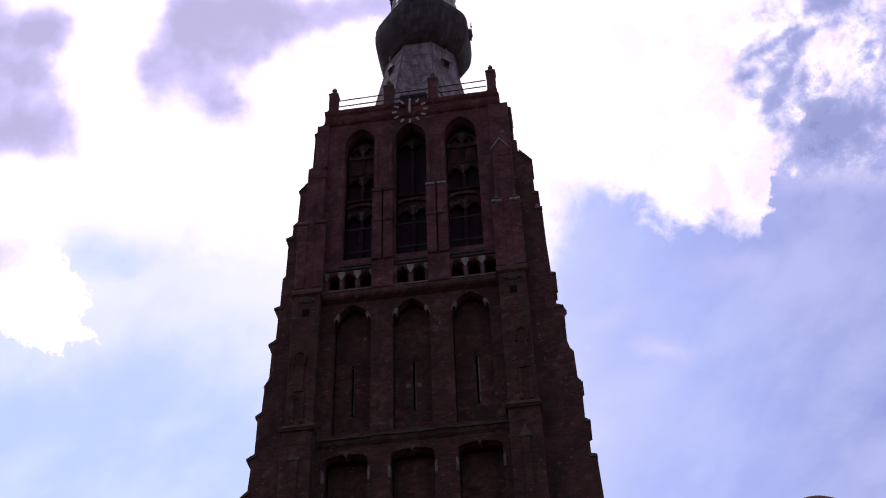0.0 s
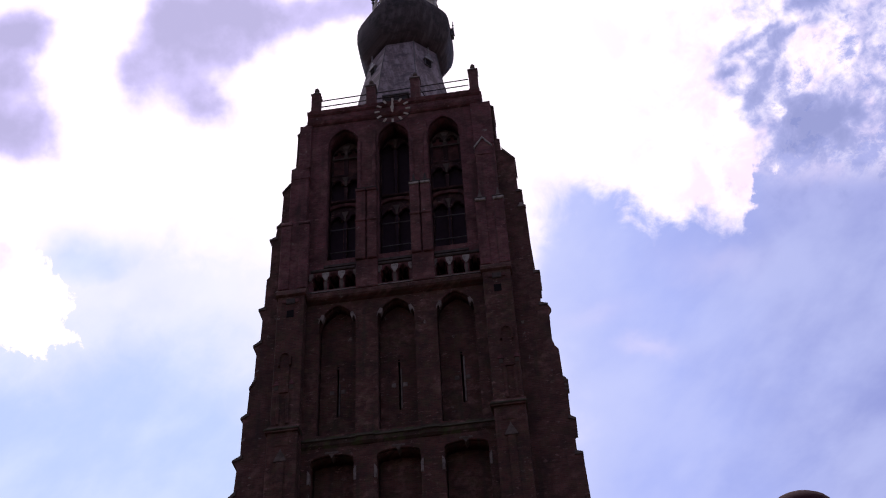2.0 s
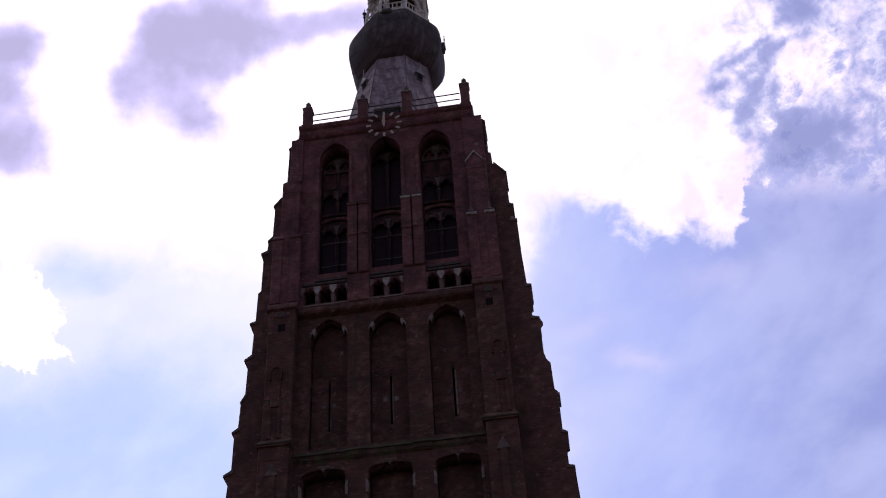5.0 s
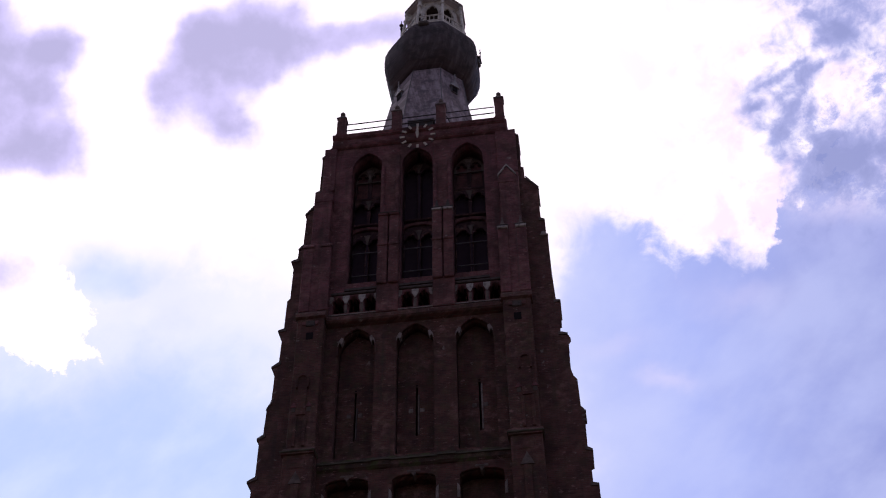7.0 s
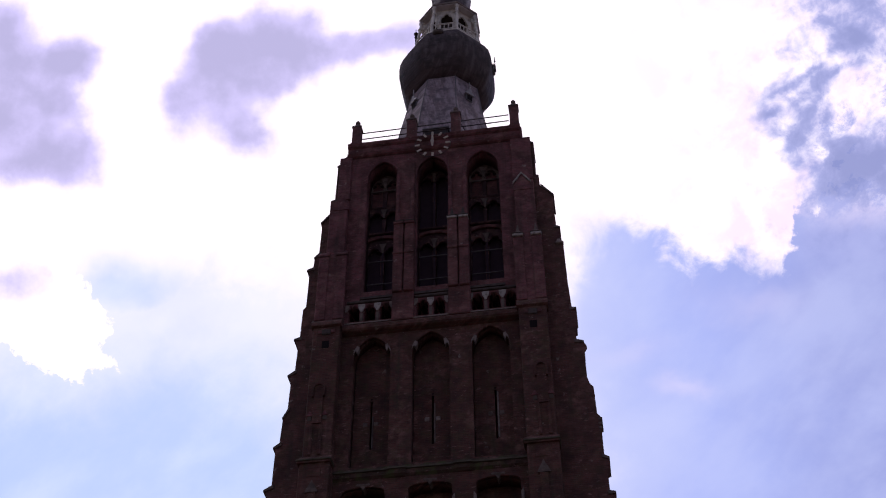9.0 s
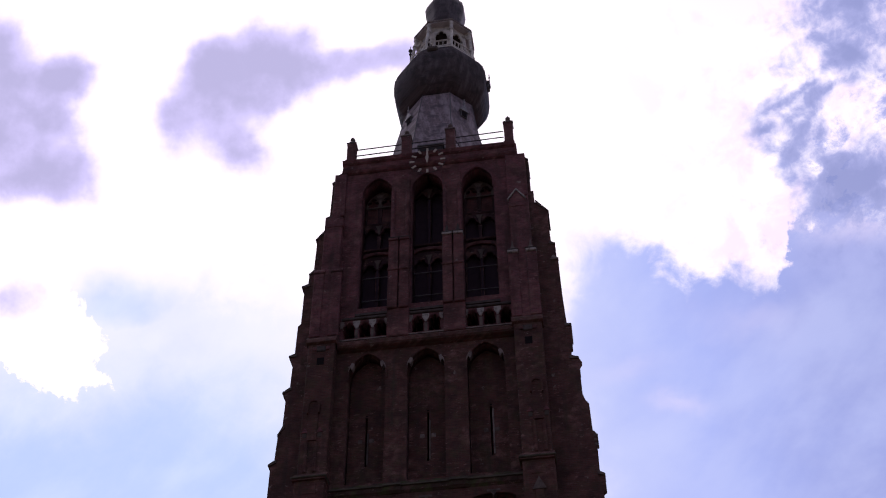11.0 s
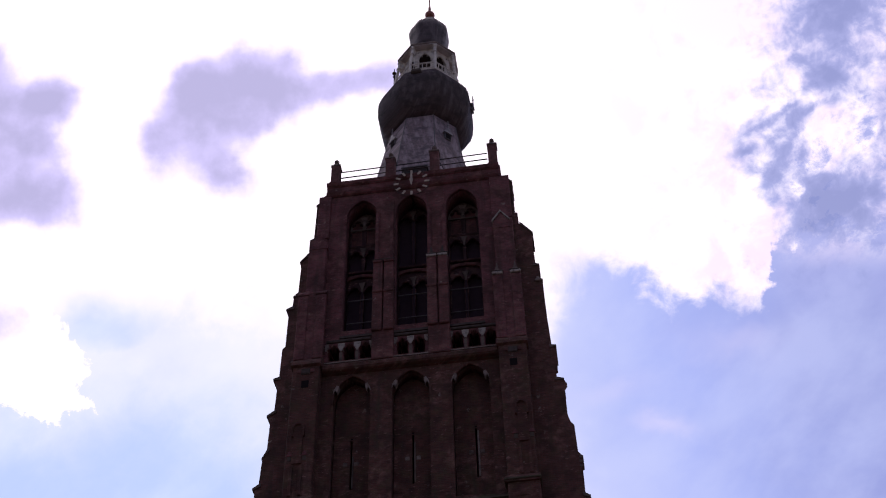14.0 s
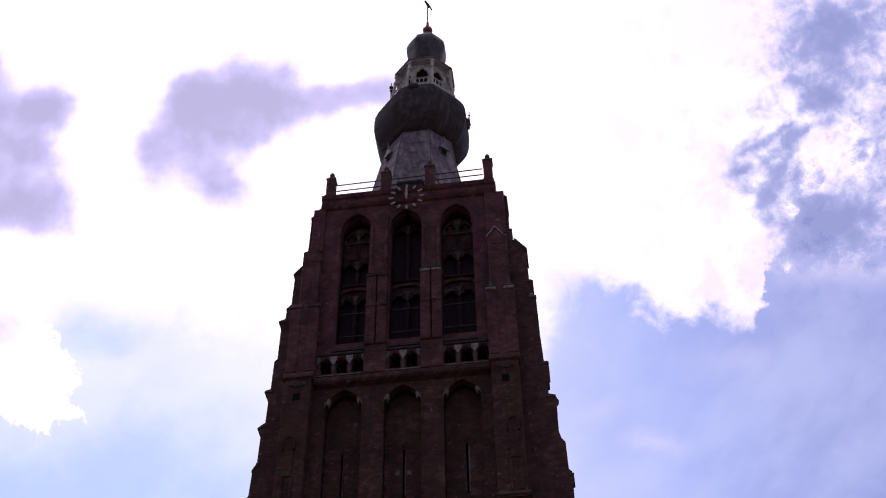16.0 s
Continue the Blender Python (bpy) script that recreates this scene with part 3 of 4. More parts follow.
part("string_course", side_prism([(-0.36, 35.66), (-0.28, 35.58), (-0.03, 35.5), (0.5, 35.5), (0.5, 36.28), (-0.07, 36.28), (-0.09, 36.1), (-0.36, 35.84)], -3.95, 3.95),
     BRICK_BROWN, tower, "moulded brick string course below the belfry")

# belfry
BAYS = (-2.47, 0.03, 2.53)
RAIL_LIGHTS = (-3.56, -2.84, -2.10, -0.42, 0.34, 2.06, 2.82, 3.58)
part("belfry_wall", plate([(-4.75, 35.95), (4.75, 35.95), (4.75, 47.4), (-4.3, 47.4), (-4.3, 47.2), (-4.75, 47.2)],
                          [arch(c, 0.80, 38.1, 45.75, 46.9) for c in BAYS]
                          + [trefoil(x, 0.305, 36.3, 36.94) for x in RAIL_LIGHTS], 0.02, 1.0), BRICK, tower)
for c in BAYS:
    part("arch_moulding", band(arch(c, 0.87, 45.3, 45.75, 47.0), arch(c, 0.775, 45.3, 45.75, 46.89), -0.03, 0.15), BRICK, tower)
    part("window_sill", side_prism([(-0.06, 37.62), (0.9, 37.62), (1.0, 38.5), (0.95, 38.5), (-0.06, 37.74)], c - 0.82, c + 0.82),
         SOOT, tower, "sloping dark stone window sill")
for x in (-3.20, -2.47, -0.04, 2.44, 3.20):
    part("baluster", joined(prism([(x - 0.16, 37.36), (x + 0.16, 37.36), (x + 0.15, 37.16), (x + 0.06, 36.98), (x + 0.05, 36.90), (x - 0.05, 36.90),
                                   (x - 0.06, 36.98), (x - 0.15, 37.16)], -0.02, 0.2)), STONE, tower, "pale stone head between trefoil lights")
    part("baluster", box(x - 0.07, x + 0.07, -0.01, 0.18, 36.3, 36.86, 0.02), STONE_DARK, tower)
for x, turn_in in ((-3.90, 1), (-1.80, -1), (-0.76, 1), (0.70, -1), (1.76, 1)):
    part("baluster", prism([(x - 0.05 * turn_in, 37.36), (x + 0.13 * turn_in, 37.36), (x + 0.12 * turn_in, 37.16), (x + 0.04 * turn_in, 36.98),
                            (x - 0.05 * turn_in, 36.95)], -0.02, 0.2), STONE_MID, tower, "grey half head at the end of the gallery lights")
for a, b in ((-3.95, -1.79), (-0.79, 0.78), (1.78, 3.9)):
    part("gallery_sill", side_prism([(-0.12, 36.14), (-0.12, 36.2), (0.1, 36.3), (0.3, 36.3), (0.3, 36.14)], a, b), STONE_MID, tower,
         "thin grey stone sill of the gallery lights")
for a, b in ((-3.9, -1.85), (-0.78, 0.78), (1.8, 3.9)):
    part("parapet_rail", box(a, b, -0.07, 0.2, 37.42, 37.56, 0.03), SOOT, tower)

SET_BACK = 1.0095          # the tracery stands deep in the opening, a little higher and wider


def deep(bm, back=0.42):
    """Moves a window piece back into the wall's thickness, along the line of sight from the square."""
    mesh = bm
    if isinstance(bm, bmesh.types.BMesh):
        mesh = bpy.data.meshes.new("deep")
        bm.to_mesh(mesh)
        bm.free()
    ex, ez = EYE[0], EYE[2]
    mesh.transform(Matrix(((SET_BACK, 0, 0, ex * (1 - SET_BACK)), (0, 1, 0, back), (0, 0, SET_BACK, ez * (1 - SET_BACK)), (0, 0, 0, 1))))
    return mesh


def spandrel(c, top, drop, hw=0.17, y0=0.53, y1=0.63):
    """The Y-shaped stone between two pointed lights."""
    return prism([(c - hw, top), (c + hw, top), (c + hw * 0.55, top - drop * 0.35), (c + 0.05, top - drop * 0.7), (c + 0.045, top - drop),
                  (c - 0.045, top - drop), (c - 0.05, top - drop * 0.7), (c - hw * 0.55, top - drop * 0.35)], y0, y1)


for k, c in enumerate(BAYS):
    blind = k != 1
    holes = [trefoil(c + s * 0.40, 0.35, 38.25, 41.0) for s in (-1, 1)]
    holes += [trefoil(c + s * 0.40, 0.35, 42.45, 43.45 if blind else 45.6) for s in (-1, 1)]
    if blind:
        holes += [trefoil(c + s * 0.37, 0.30, 44.2, 45.62, 0.2) for s in (-1, 1)]
    window = part("belfry_window", deep(plate(arch(c, 0.97, 37.9, 45.75, 47.0), holes, 0.60, 0.80)), RECESS_BRICK, tower,
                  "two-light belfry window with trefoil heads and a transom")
    for z in (40.42, 38.98):
        part("window_bar", deep(box(c - 0.74, c + 0.74, 0.50, 0.55, z, z + 0.06, 0.01)), BAR, window, "thin grey glazing bar")
    part("transom", deep(band(segment(c, 0.84, 41.55, 41.8, 0.3), segment(c, 0.72, 41.55, 41.7, 0.24), 0.45, 0.6)), BRICK_RED, window)
    part("transom", deep(box(c - 0.86, c + 0.86, 0.44, 0.6, 42.22, 42.36, 0.03)), RECESS_BRICK, window)
    # mullions coloured like the shade behind them
    part("mullion", deep(box(c - 0.045, c + 0.045, 0.56, 0.6, 38.2, 41.3, 0.02)), DEEP_SHADE, window)
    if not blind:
        part("mullion", deep(box(c - 0.045, c + 0.045, 0.56, 0.6, 42.4, 45.5, 0.02)), DEEP_SHADE, window)
    part("tracery", deep(spandrel(c, 41.62, 0.6)), STONE_DARK, window, "worn stone between the light heads")
    part("tracery", deep(spandrel(c, 44.0 if blind else 46.25, 0.62)), STONE_DARK, window, "worn stone between the light heads")
    if blind:
        head = arch(c, 0.84, 45.32, 45.75, 46.86)
        lobes = [trefoil(c + s * 0.36, 0.29, 45.40, 45.68, 0.19) for s in (-1, 1)]
        part("tracery", deep(plate(head, lobes, 0.56, 0.64)), STONE_DARK, window, "worn stone head of the blind lights")
        part("tracery", deep(spandrel(c, 46.25, 0.7, 0.2, 0.51, 0.57)), STONE_MID, window, "paler worn stone between the blind heads")
        part("blind_panel", deep(box(c - 0.8, c + 0.8, 0.72, 0.79, 44.05, 46.5, 0)), BRICK_RED, window, "red brick filling of the blind lights")
        part("blind_sill", deep(box(c - 0.76, c + 0.76, 0.56, 0.64, 44.12, 44.24, 0.02)), RECESS_BRICK, window)
    # added sheet, coloured as the unlit belfry seen through the lights
    part("inside_sheet", deep(box(c - 0.9, c + 0.9, 0.95, 1.0, 38.0, 46.8, 0)), DEEP_SHADE, window, "added dark sheet for the unlit inside behind the lights")

# two piers between the bays: paired shafts below, one broad shaft above
for px, pale in ((-1.29, False), (1.28, True)):
    pier = part("pier", joined(box(px - 0.50, px + 0.50, -0.18, 0.1, 36.1, 37.9, 0.04), box(px - 0.46, px + 0.46, -0.08, 0.1, 37.9, 46.6, 0.04)),
                BRICK_RED, tower, "red brick pier between belfry bays")
    for s in (-1, 1):
        x = px + s * 0.265
        part("shaft", box(x - 0.235, x + 0.235, -0.30, -0.05, 37.7, 42.0, 0.04), BRICK_RED, pier)
        part("cap", box(x - 0.24, x + 0.24, -0.37, -0.04, 41.96, 42.1, 0.02), STONE if pale else BRICK_RED, pier)
        part("cap", box(x - 0.26, x + 0.26, -0.38, -0.04, 42.1, 42.16, 0.02), SOOT, pier)
        part("spike", loft([(42.16, 0.14), (42.3, 0.08), (42.72, 0.02)], 4, x, -0.2), SOOT if pale else BRICK, pier)
        part("collar", box(x - 0.25, x + 0.25, -0.36, -0.04, 40.0, 40.16, 0.04), BRICK_RED, pier)
        part("round_shaft", joined(rod((px + s * 0.36, -0.1, 42.2), (px + s * 0.36, -0.1, 45.6), 0.11, 10)), BRICK, pier)

# cornice
part("cornice", side_prism([(-0.02, 47.35), (0.5, 47.35), (0.5, 48.3), (-0.22, 48.3), (-0.30, 48.22), (-0.22, 48.05), (-0.10, 47.98),
                            (-0.10, 47.62), (-0.2, 47.55), (-0.12, 47.42)], -4.35, 4.5), BRICK, tower, "moulded brick cornice")
for x in (-4.34, 4.62):
    part("cornice", box(min(x, x * 0.95), max(x, x * 0.95), -0.1, 9.5, 47.4, 48.3, 0.05), BRICK, tower)

# corner turrets, posts and rails of the roof terrace
for x, wide, z1 in ((-3.99, 0.215, 49.8), (-1.08, 0.24, 49.85), (1.24, 0.24, 50.0), (4.28, 0.225, 50.0)):
    post = part("parapet_post", joined(box(x - wide, x + wide, -0.1, 0.42, 48.25, z1, 0.03),
                                       box(x - wide - 0.05, x + wide + 0.05, -0.15, 0.47, 48.25, 48.5, 0.03)), BRICK_RED, tower,
                "square red brick parapet post")
    part("cap", loft([(z1, wide + 0.04), (z1 + 0.07, wide + 0.04), (z1 + 0.12, wide), (z1 + 0.34, 0.09)], 4, x, 0.16), STONE_DARK, post)
    part("finial", joined(loft([(z1 + 0.28, 0.08), (z1 + 0.40, 0.07), (z1 + 0.46, 0.12), (z1 + 0.58, 0.12), (z1 + 0.66, 0.05), (z1 + 0.74, 0.03)], 8, x, 0.16)), STONE_DARK, post)
for a, b in ((-3.72, -1.35), (-0.81, 0.97), (1.51, 4.0)):
    for z in (49.0, 49.46):
        part("railing", rod((a, 0.1, z + 0.015 * a), (b, 0.1, z + 0.015 * b), 0.03), IRON, tower, "thin iron rail")
part("railing", rod((1.5, 0.15, 49.3), (2.2, 1.2, 48.4), 0.025), IRON, tower, "slanting iron stay")

# clock without a dial plate
clock = part("clock_ring", plate(circle(0.09, 47.40, 0.93, 40), [circle(0.09, 47.40, 0.912, 40)], -0.36, -0.33), IRON, tower,
             "open iron clock ring with faded gilt marks")
for i in range(12):
    a = radians(90 - 30 * i)
    m = bmesh.new()
    bmesh.ops.create_cube(m, size=1, matrix=Matrix.Translation((0.09 + 0.79 * math.cos(a), -0.37, 47.40 + 0.79 * math.sin(a)))
                          @ Matrix.Rotation(-a, 4, "Y") @ Matrix.Diagonal((0.25, 0.04, 0.11, 1)))
    part("hour_mark", m, GILT, clock, "faded gilt hour mark")
part("pointer", prism([(0.06, 47.2), (0.12, 47.2), (0.15, 47.85), (0.09, 48.25), (0.03, 47.85)], -0.42, -0.40), GILT, clock)
part("pointer", prism([(0.05, 47.25), (0.12, 47.25), (0.17, 47.65), (0.06, 47.85), (-0.02, 47.65)], -0.40, -0.385), GILT, clock)


# side buttresses: stepped outlines, given as half widths falling from the top
RIGHT = [(4.5, 47.6), (4.7, 47.55), (5.14, 47.1), (5.12, 44.8), (5.27, 44.75), (5.28, 43.95), (5.42, 44.0), (5.90, 43.2), (5.85, 42.9),
         (5.88, 41.1), (6.04, 41.0), (6.05, 40.1), (6.12, 39.95), (6.14, 37.6), (6.20, 35.97), (6.38, 35.95), (6.34, 34.58), (6.26, 34.55),
         (6.26, 34.15), (6.54, 34.05), (6.66, 33.78), (6.54, 33.6), (6.53, 32.15), (6.61, 31.8), (6.75, 31.6), (6.77, 30.25), (6.89, 30.1),
         (6.86, 28.25), (7.04, 28.1), (7.0, 27.35), (6.92, 27.3), (6.92, 26.58), (7.13, 26.53), (7.18, 24.5), (7.2, 22.0), (7.5, 21.6),
         (7.5, 12.0), (7.85, 11.5), (7.9, 0.0), (4.5, 0.0)]
LEFT = [(4.4, 47.75), (4.57, 47.5), (4.60, 47.28), (4.88, 47.0), (4.87, 46.4), (4.90, 44.55), (5.07, 44.45), (5.07, 43.55), (5.20, 43.5),
        (5.48, 43.0), (5.43, 42.7), (5.46, 41.0), (5.65, 40.7), (5.68, 40.05), (5.94, 39.93), (5.83, 39.5), (5.84, 37.65), (5.97, 37.5),
        (5.99, 35.82), (6.22, 35.75), (6.03, 35.3), (6.06, 33.97), (6.34, 33.72), (6.19, 33.32), (6.21, 31.98), (6.37, 31.48), (6.41, 30.2),
        (6.63, 30.0), (6.55, 29.87), (6.55, 28.16), (6.84, 27.96), (6.65, 27.6), (6.70, 26.5), (6.95, 26.2), (7.0, 22.0), (7.3, 21.6),
        (7.3, 12.0), (7.7, 11.5), (7.75, 0.0), (4.4, 0.0)]
for rows, s in ((RIGHT, 1), (LEFT, -1)):
    flush = [(min(x for x, _ in rows[i:-1]), z) for i, (_, z) in enumerate(rows[:-1])] + rows[-1:]
    for y0, y1 in ((0.12, 1.35), (8.2, 9.4)):
        outline, inner = [(s * x, z) for x, z in rows], [(s * x, z) for x, z in flush]
        butt = part("side_buttress", joined(prism(outline, y0, y0 + 0.22), prism(inner, y0 + 0.22, y1)), BUTTRESS_BRICK, tower, "stepped brick buttress")
        # stone weatherings where the outline steps out
        for (xa, za), (xb, zb) in zip(rows, rows[1:]):
            if xb - xa > 0.15 and za > 23:
                part("coping", prism([(s * (xa - 0.1), za + 0.06), (s * (xb + 0.015), zb + 0.02), (s * (xb + 0.015), zb - 0.07),
                                      (s * (xa - 0.1), za - 0.12)], y0 - 0.06, y1 + 0.06), STONE_DARK, butt, "sooty stone coping")
part("cap", joined(box(5.76, 6.14, 0.04, 0.3, 39.95, 40.06, 0.03), loft([(40.06, 0.12), (40.2, 0.07), (40.6, 0.02)], 4, 5.92, 0.18)),
     STONE_MID, tower, "grey stone shaft cap")

for z in (29.5, 29.72, 29.94):
    part("corbel", box(6.78, 6.95, 0.1, 0.4, z, z + 0.12, 0.02), STONE_DARK, tower)

# front buttresses
for s in (-1, 1):
    x0, x1 = (3.9, 5.12) if s > 0 else (-5.2, -4.0)
    xm = (x0 + x1) / 2
    inner = 4.0 if s > 0 else -4.1
    outer = 5.0 if s > 0 else -4.72
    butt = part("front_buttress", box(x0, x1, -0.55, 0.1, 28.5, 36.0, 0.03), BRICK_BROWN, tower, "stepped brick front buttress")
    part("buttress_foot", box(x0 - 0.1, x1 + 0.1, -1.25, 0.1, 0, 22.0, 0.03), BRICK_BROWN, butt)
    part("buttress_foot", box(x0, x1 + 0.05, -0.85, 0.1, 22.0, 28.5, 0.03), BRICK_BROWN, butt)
    part("upper_tier", box(min(inner, outer) + (0.05 if s > 0 else -0.25), max(inner, outer), -0.37, 0.1, 36.0, 44.0, 0.03), BRICK, butt)
    part("upper_tier", box(min(inner, outer), max(inner, outer), -0.12, 0.1, 44.3, 47.4, 0.03), BRICK, butt)
    part("weathering", side_prism([(-0.95, 28.42), (-0.95, 28.56), (-0.5, 29.0), (-0.3, 29.0), (-0.3, 28.42)], x0 - 0.08, x1 + 0.08), BRICK_BROWN, butt,
         "sloping brick weathering")
    part("drip_mould", box(x0 - 0.12, x1 + 0.12, -1.0, -0.3, 28.5, 28.58, 0.03), STONE_MOSS, butt, "worn greenish stone drip mould")
    part("weathering", side_prism([(-0.68, 35.78), (-0.62, 35.98), (-0.3, 36.4), (-0.1, 36.4), (-0.1, 35.72), (-0.55, 35.72)], x0 - 0.07, x1 + 0.07),
         BRICK_BROWN, butt)
    # round-headed strip over two small hooded recesses, with two little shafts below
    mid, eyes = (xm + 0.17, (-0.16, 0.50)) if s > 0 else (xm - 0.10, (-0.42, 0.22))
    part("niche_head", prism(segment(mid, 0.20, 30.55, 32.3, 0.22), -0.62, -0.54), BRICK_BROWN, butt, "round-headed brick strip")
    part("niche_hood", band(segment(mid, 0.27, 31.9, 32.34, 0.28), segment(mid, 0.20, 31.9, 32.3, 0.22), -0.70, -0.54), BRICK_BROWN, butt)
    for d in (-0.2, 0.2):
        part("niche_shaft", box(mid + d - 0.08, mid + d + 0.08, -0.62, -0.5, 29.0, 30.5, 0.03), BRICK_BROWN, butt)
    # putlogs are dark blocks: colour does for the shade of hollows
    for d in eyes:
        part("putlog", box(xm + d - 0.085, xm + d + 0.085, -0.57, -0.5, 30.72, 30.97, 0.01), TIMBER_AND_SHADE, butt, "small dark recess")
        part("hood", prism([(xm + d - 0.15, 30.95), (xm + d + 0.15, 30.95), (xm + d, 31.2)], -0.60, -0.52), BRICK, butt)
    part("putlog", box(xm - 0.2, xm + 0.2, -0.62, -0.5, 35.28, 35.58, 0.03), SOOT, butt)
    part("putlog", box(xm - 0.16, xm + 0.16, -0.57, -0.5, 34.55, 34.95, 0.02), HOLE, butt, "dark recess")
    for d in (-0.27, 0.3):
        part("corbel", box(xm + d - 0.09, xm + d + 0.09, -0.62, -0.5, 35.35, 35.55, 0.02), BRICK_RED, butt)
    part("stone_block", box(xm - 0.3, xm + 0.32, -0.88, -0.8, 27.78, 28.25, 0.03), BRICK_BROWN, butt)
    part("gablet", prism([(xm - 0.26, 27.05), (xm + 0.26, 27.05), (xm + 0.2, 27.2), (xm + 0.07, 27.45), (xm, 27.62), (xm - 0.07, 27.45), (xm - 0.2, 27.2)], -0.93, -0.8), STONE_DARK, butt,
         "small worn stone gablet")
    part("shaft", box(xm - 0.17, xm + 0.17, -0.92, -0.8, 22.2, 27.05, 0.03), BRICK_BROWN, butt)
    for d in (-0.42, 0.42):
        part("shaft", box(xm + d - 0.24, xm + d + 0.24, -0.43, -0.2, 36.3, 40.2, 0.03), BRICK, butt)
        pale = STONE if s > 0 else STONE_DARK
        if s > 0:
            part("cap", box(xm + d - 0.25, xm + d + 0.25, -0.52, -0.2, 40.14, 40.31, 0.03), STONE, butt, "pale stone shaft cap")
            part("spike", loft([(40.36, 0.15), (40.5, 0.08), (40.95, 0.02)], 4, xm + d, -0.36), STONE_DARK, butt)
            part("cap", box(xm + d - 0.27, xm + d + 0.27, -0.52, -0.2, 40.31, 40.37, 0.02), SOOT, butt)
        else:
            part("cap", side_prism([(-0.47, 40.2), (-0.2, 40.2), (-0.2, 40.55), (-0.3, 40.55), (-0.47, 40.3)], xm + d - 0.27, xm + d + 0.27), BRICK, butt)
    xm = (inner + outer) / 2 - 0.05
    chev = [(xm - 0.44, 43.72), (xm - 0.44, 43.84), (xm - 0.0, 44.5), (xm + 0.44, 43.84), (xm + 0.44, 43.72), (xm, 44.38)]
    if s > 0:
        part("gable_coping", prism(chev, -0.46, -0.1), STONE, butt, "pale stone gable coping")
    part("gable", prism([(xm - 0.42, 43.3), (xm + 0.42, 43.3), (xm + 0.42, 43.6), (xm, 44.4), (xm - 0.42, 43.6)], -0.40, -0.1), BRICK, butt)

# ---------------------------------------------------------------- spire
ARRIS = [(48.2, 3.55), (51.0, 2.98), (53.9, 2.48), (56.85, 2.03)]
def lapped(rows, course, lip):
    """Splits an outline into slate courses, each standing a little proud at its foot."""
    out = []
    for (za, ra), (zb, rb) in zip(rows, rows[1:]):
        n = max(1, round(math.hypot(zb - za, rb - ra) / course))
        for i in range(n):
            f, g = i / n, (i + 0.94) / n
            out += [(za + (zb - za) * f, ra + (rb - ra) * f + lip), (za + (zb - za) * g, ra + (rb - ra) * g)]
    return out + [rows[-1]]


drum = part("spire_drum", loft(lapped(ARRIS, 0.24, 0.005)), SLATE, tower, "tapering eight-sided slate spire drum")
part("hatch", box(-0.62, 0.62, 1.35, 1.75, 49.85, 50.55, 0.03), IRON, drum, "dark hatch in the drum")
part("hatch_roof", side_prism([(1.22, 50.5), (1.22, 50.58), (2.1, 50.75), (2.1, 50.5)], -0.72, 0.72), LEAD, drum)
BULB = [(56.8, 2.05), (56.92, 2.28), (57.2, 2.54), (57.65, 2.75), (58.25, 2.88), (58.9, 2.92), (59.5, 2.90), (60.05, 2.76), (60.5, 2.55),
        (60.95, 2.28), (61.3, 2.04), (61.55, 1.92)]


def arrises(rows, radius, parent):
    """Lead rolls on the eight corners."""
    for i in range(8):
        a = math.pi / 8 + i * math.pi / 4
        rods = []
        for (za, ra), (zb, rb) in zip(rows, rows[1:]):
            k = 0.945 / math.cos(math.pi / 8)
            p, q = axis(za), axis(zb)
            rods.append(rod((p[0] + ra * k * math.cos(a), p[1] + ra * k * math.sin(a), za),
                            (q[0] + rb * k * math.cos(a), q[1] + rb * k * math.sin(a), zb), radius, 6))
        part("lead_roll", joined(*rods), LEAD, parent)


arrises(ARRIS, 0.03, drum)
bulb = part("spire_bulb", soft_loft(lapped(BULB, 0.2, 0.012), 0.12), SLATE_DARK, tower, "bulging dark eight-sided slate bulb")
part("bulb_hatch", box(-0.30, 0.34, MID_Y - 2.76, MID_Y - 1.9, 60.1, 60.5, 0.16), TIMBER_AND_SHADE, bulb, "dark wooden roof hatch")


def dormer(parent, a, r, z, size=1.0):
    """A small pointed dormer that faces outwards at the angle a."""
    cx, cy = axis(z)
    m = Matrix.Translation((cx + r * math.cos(a), cy + r * math.sin(a), z)) @ Matrix.Rotation(a + math.pi / 2, 4, "Z") @ Matrix.Scale(size, 4)

    def set_in(bm):
        bm.transform(m)
        return bm
    body = part("dormer", set_in(box(-0.26, 0.26, -0.06, 0.8, 0, 0.62, 0.02)), LEAD, parent, "small lead dormer with a dark opening")
    roof = [(-0.36, 0.56), (0.36, 0.56), (0.34, 0.66), (0.2, 0.84), (0.07, 1.06), (0.0, 1.2), (-0.07, 1.06), (-0.2, 0.84), (-0.34, 0.66)]
    part("dormer_roof", set_in(prism(roof, -0.14, 0.9)), PALE_LEAD, body, "pale weathered lead hood")
    part("finial", set_in(joined(rod((0, -0.1, 1.1), (0, -0.1, 1.85), 0.035, 6), ball(0, -0.1, 1.4, 0.075))), PALE_LEAD, body)
    # slab over the front, black for the shade inside the dormer
    part("dormer_opening", set_in(box(-0.2, 0.2, -0.09, -0.03, 0.05, 0.52, 0.02)), HOLE, body)


for a, r, z in ((-45, 2.26, 54.75), (-135, 2.2, 54.75)):
    dormer(drum, radians(a), r, z, 0.86)
dormer(bulb, radians(-4), 2.86, 58.85, 0.8)

# lantern
lantern = part("lantern_floor", loft([(61.28, 1.94), (61.33, 2.07), (61.42, 2.07), (61.46, 1.98)]), PAINT, tower, "open cream-painted lantern of the spire")
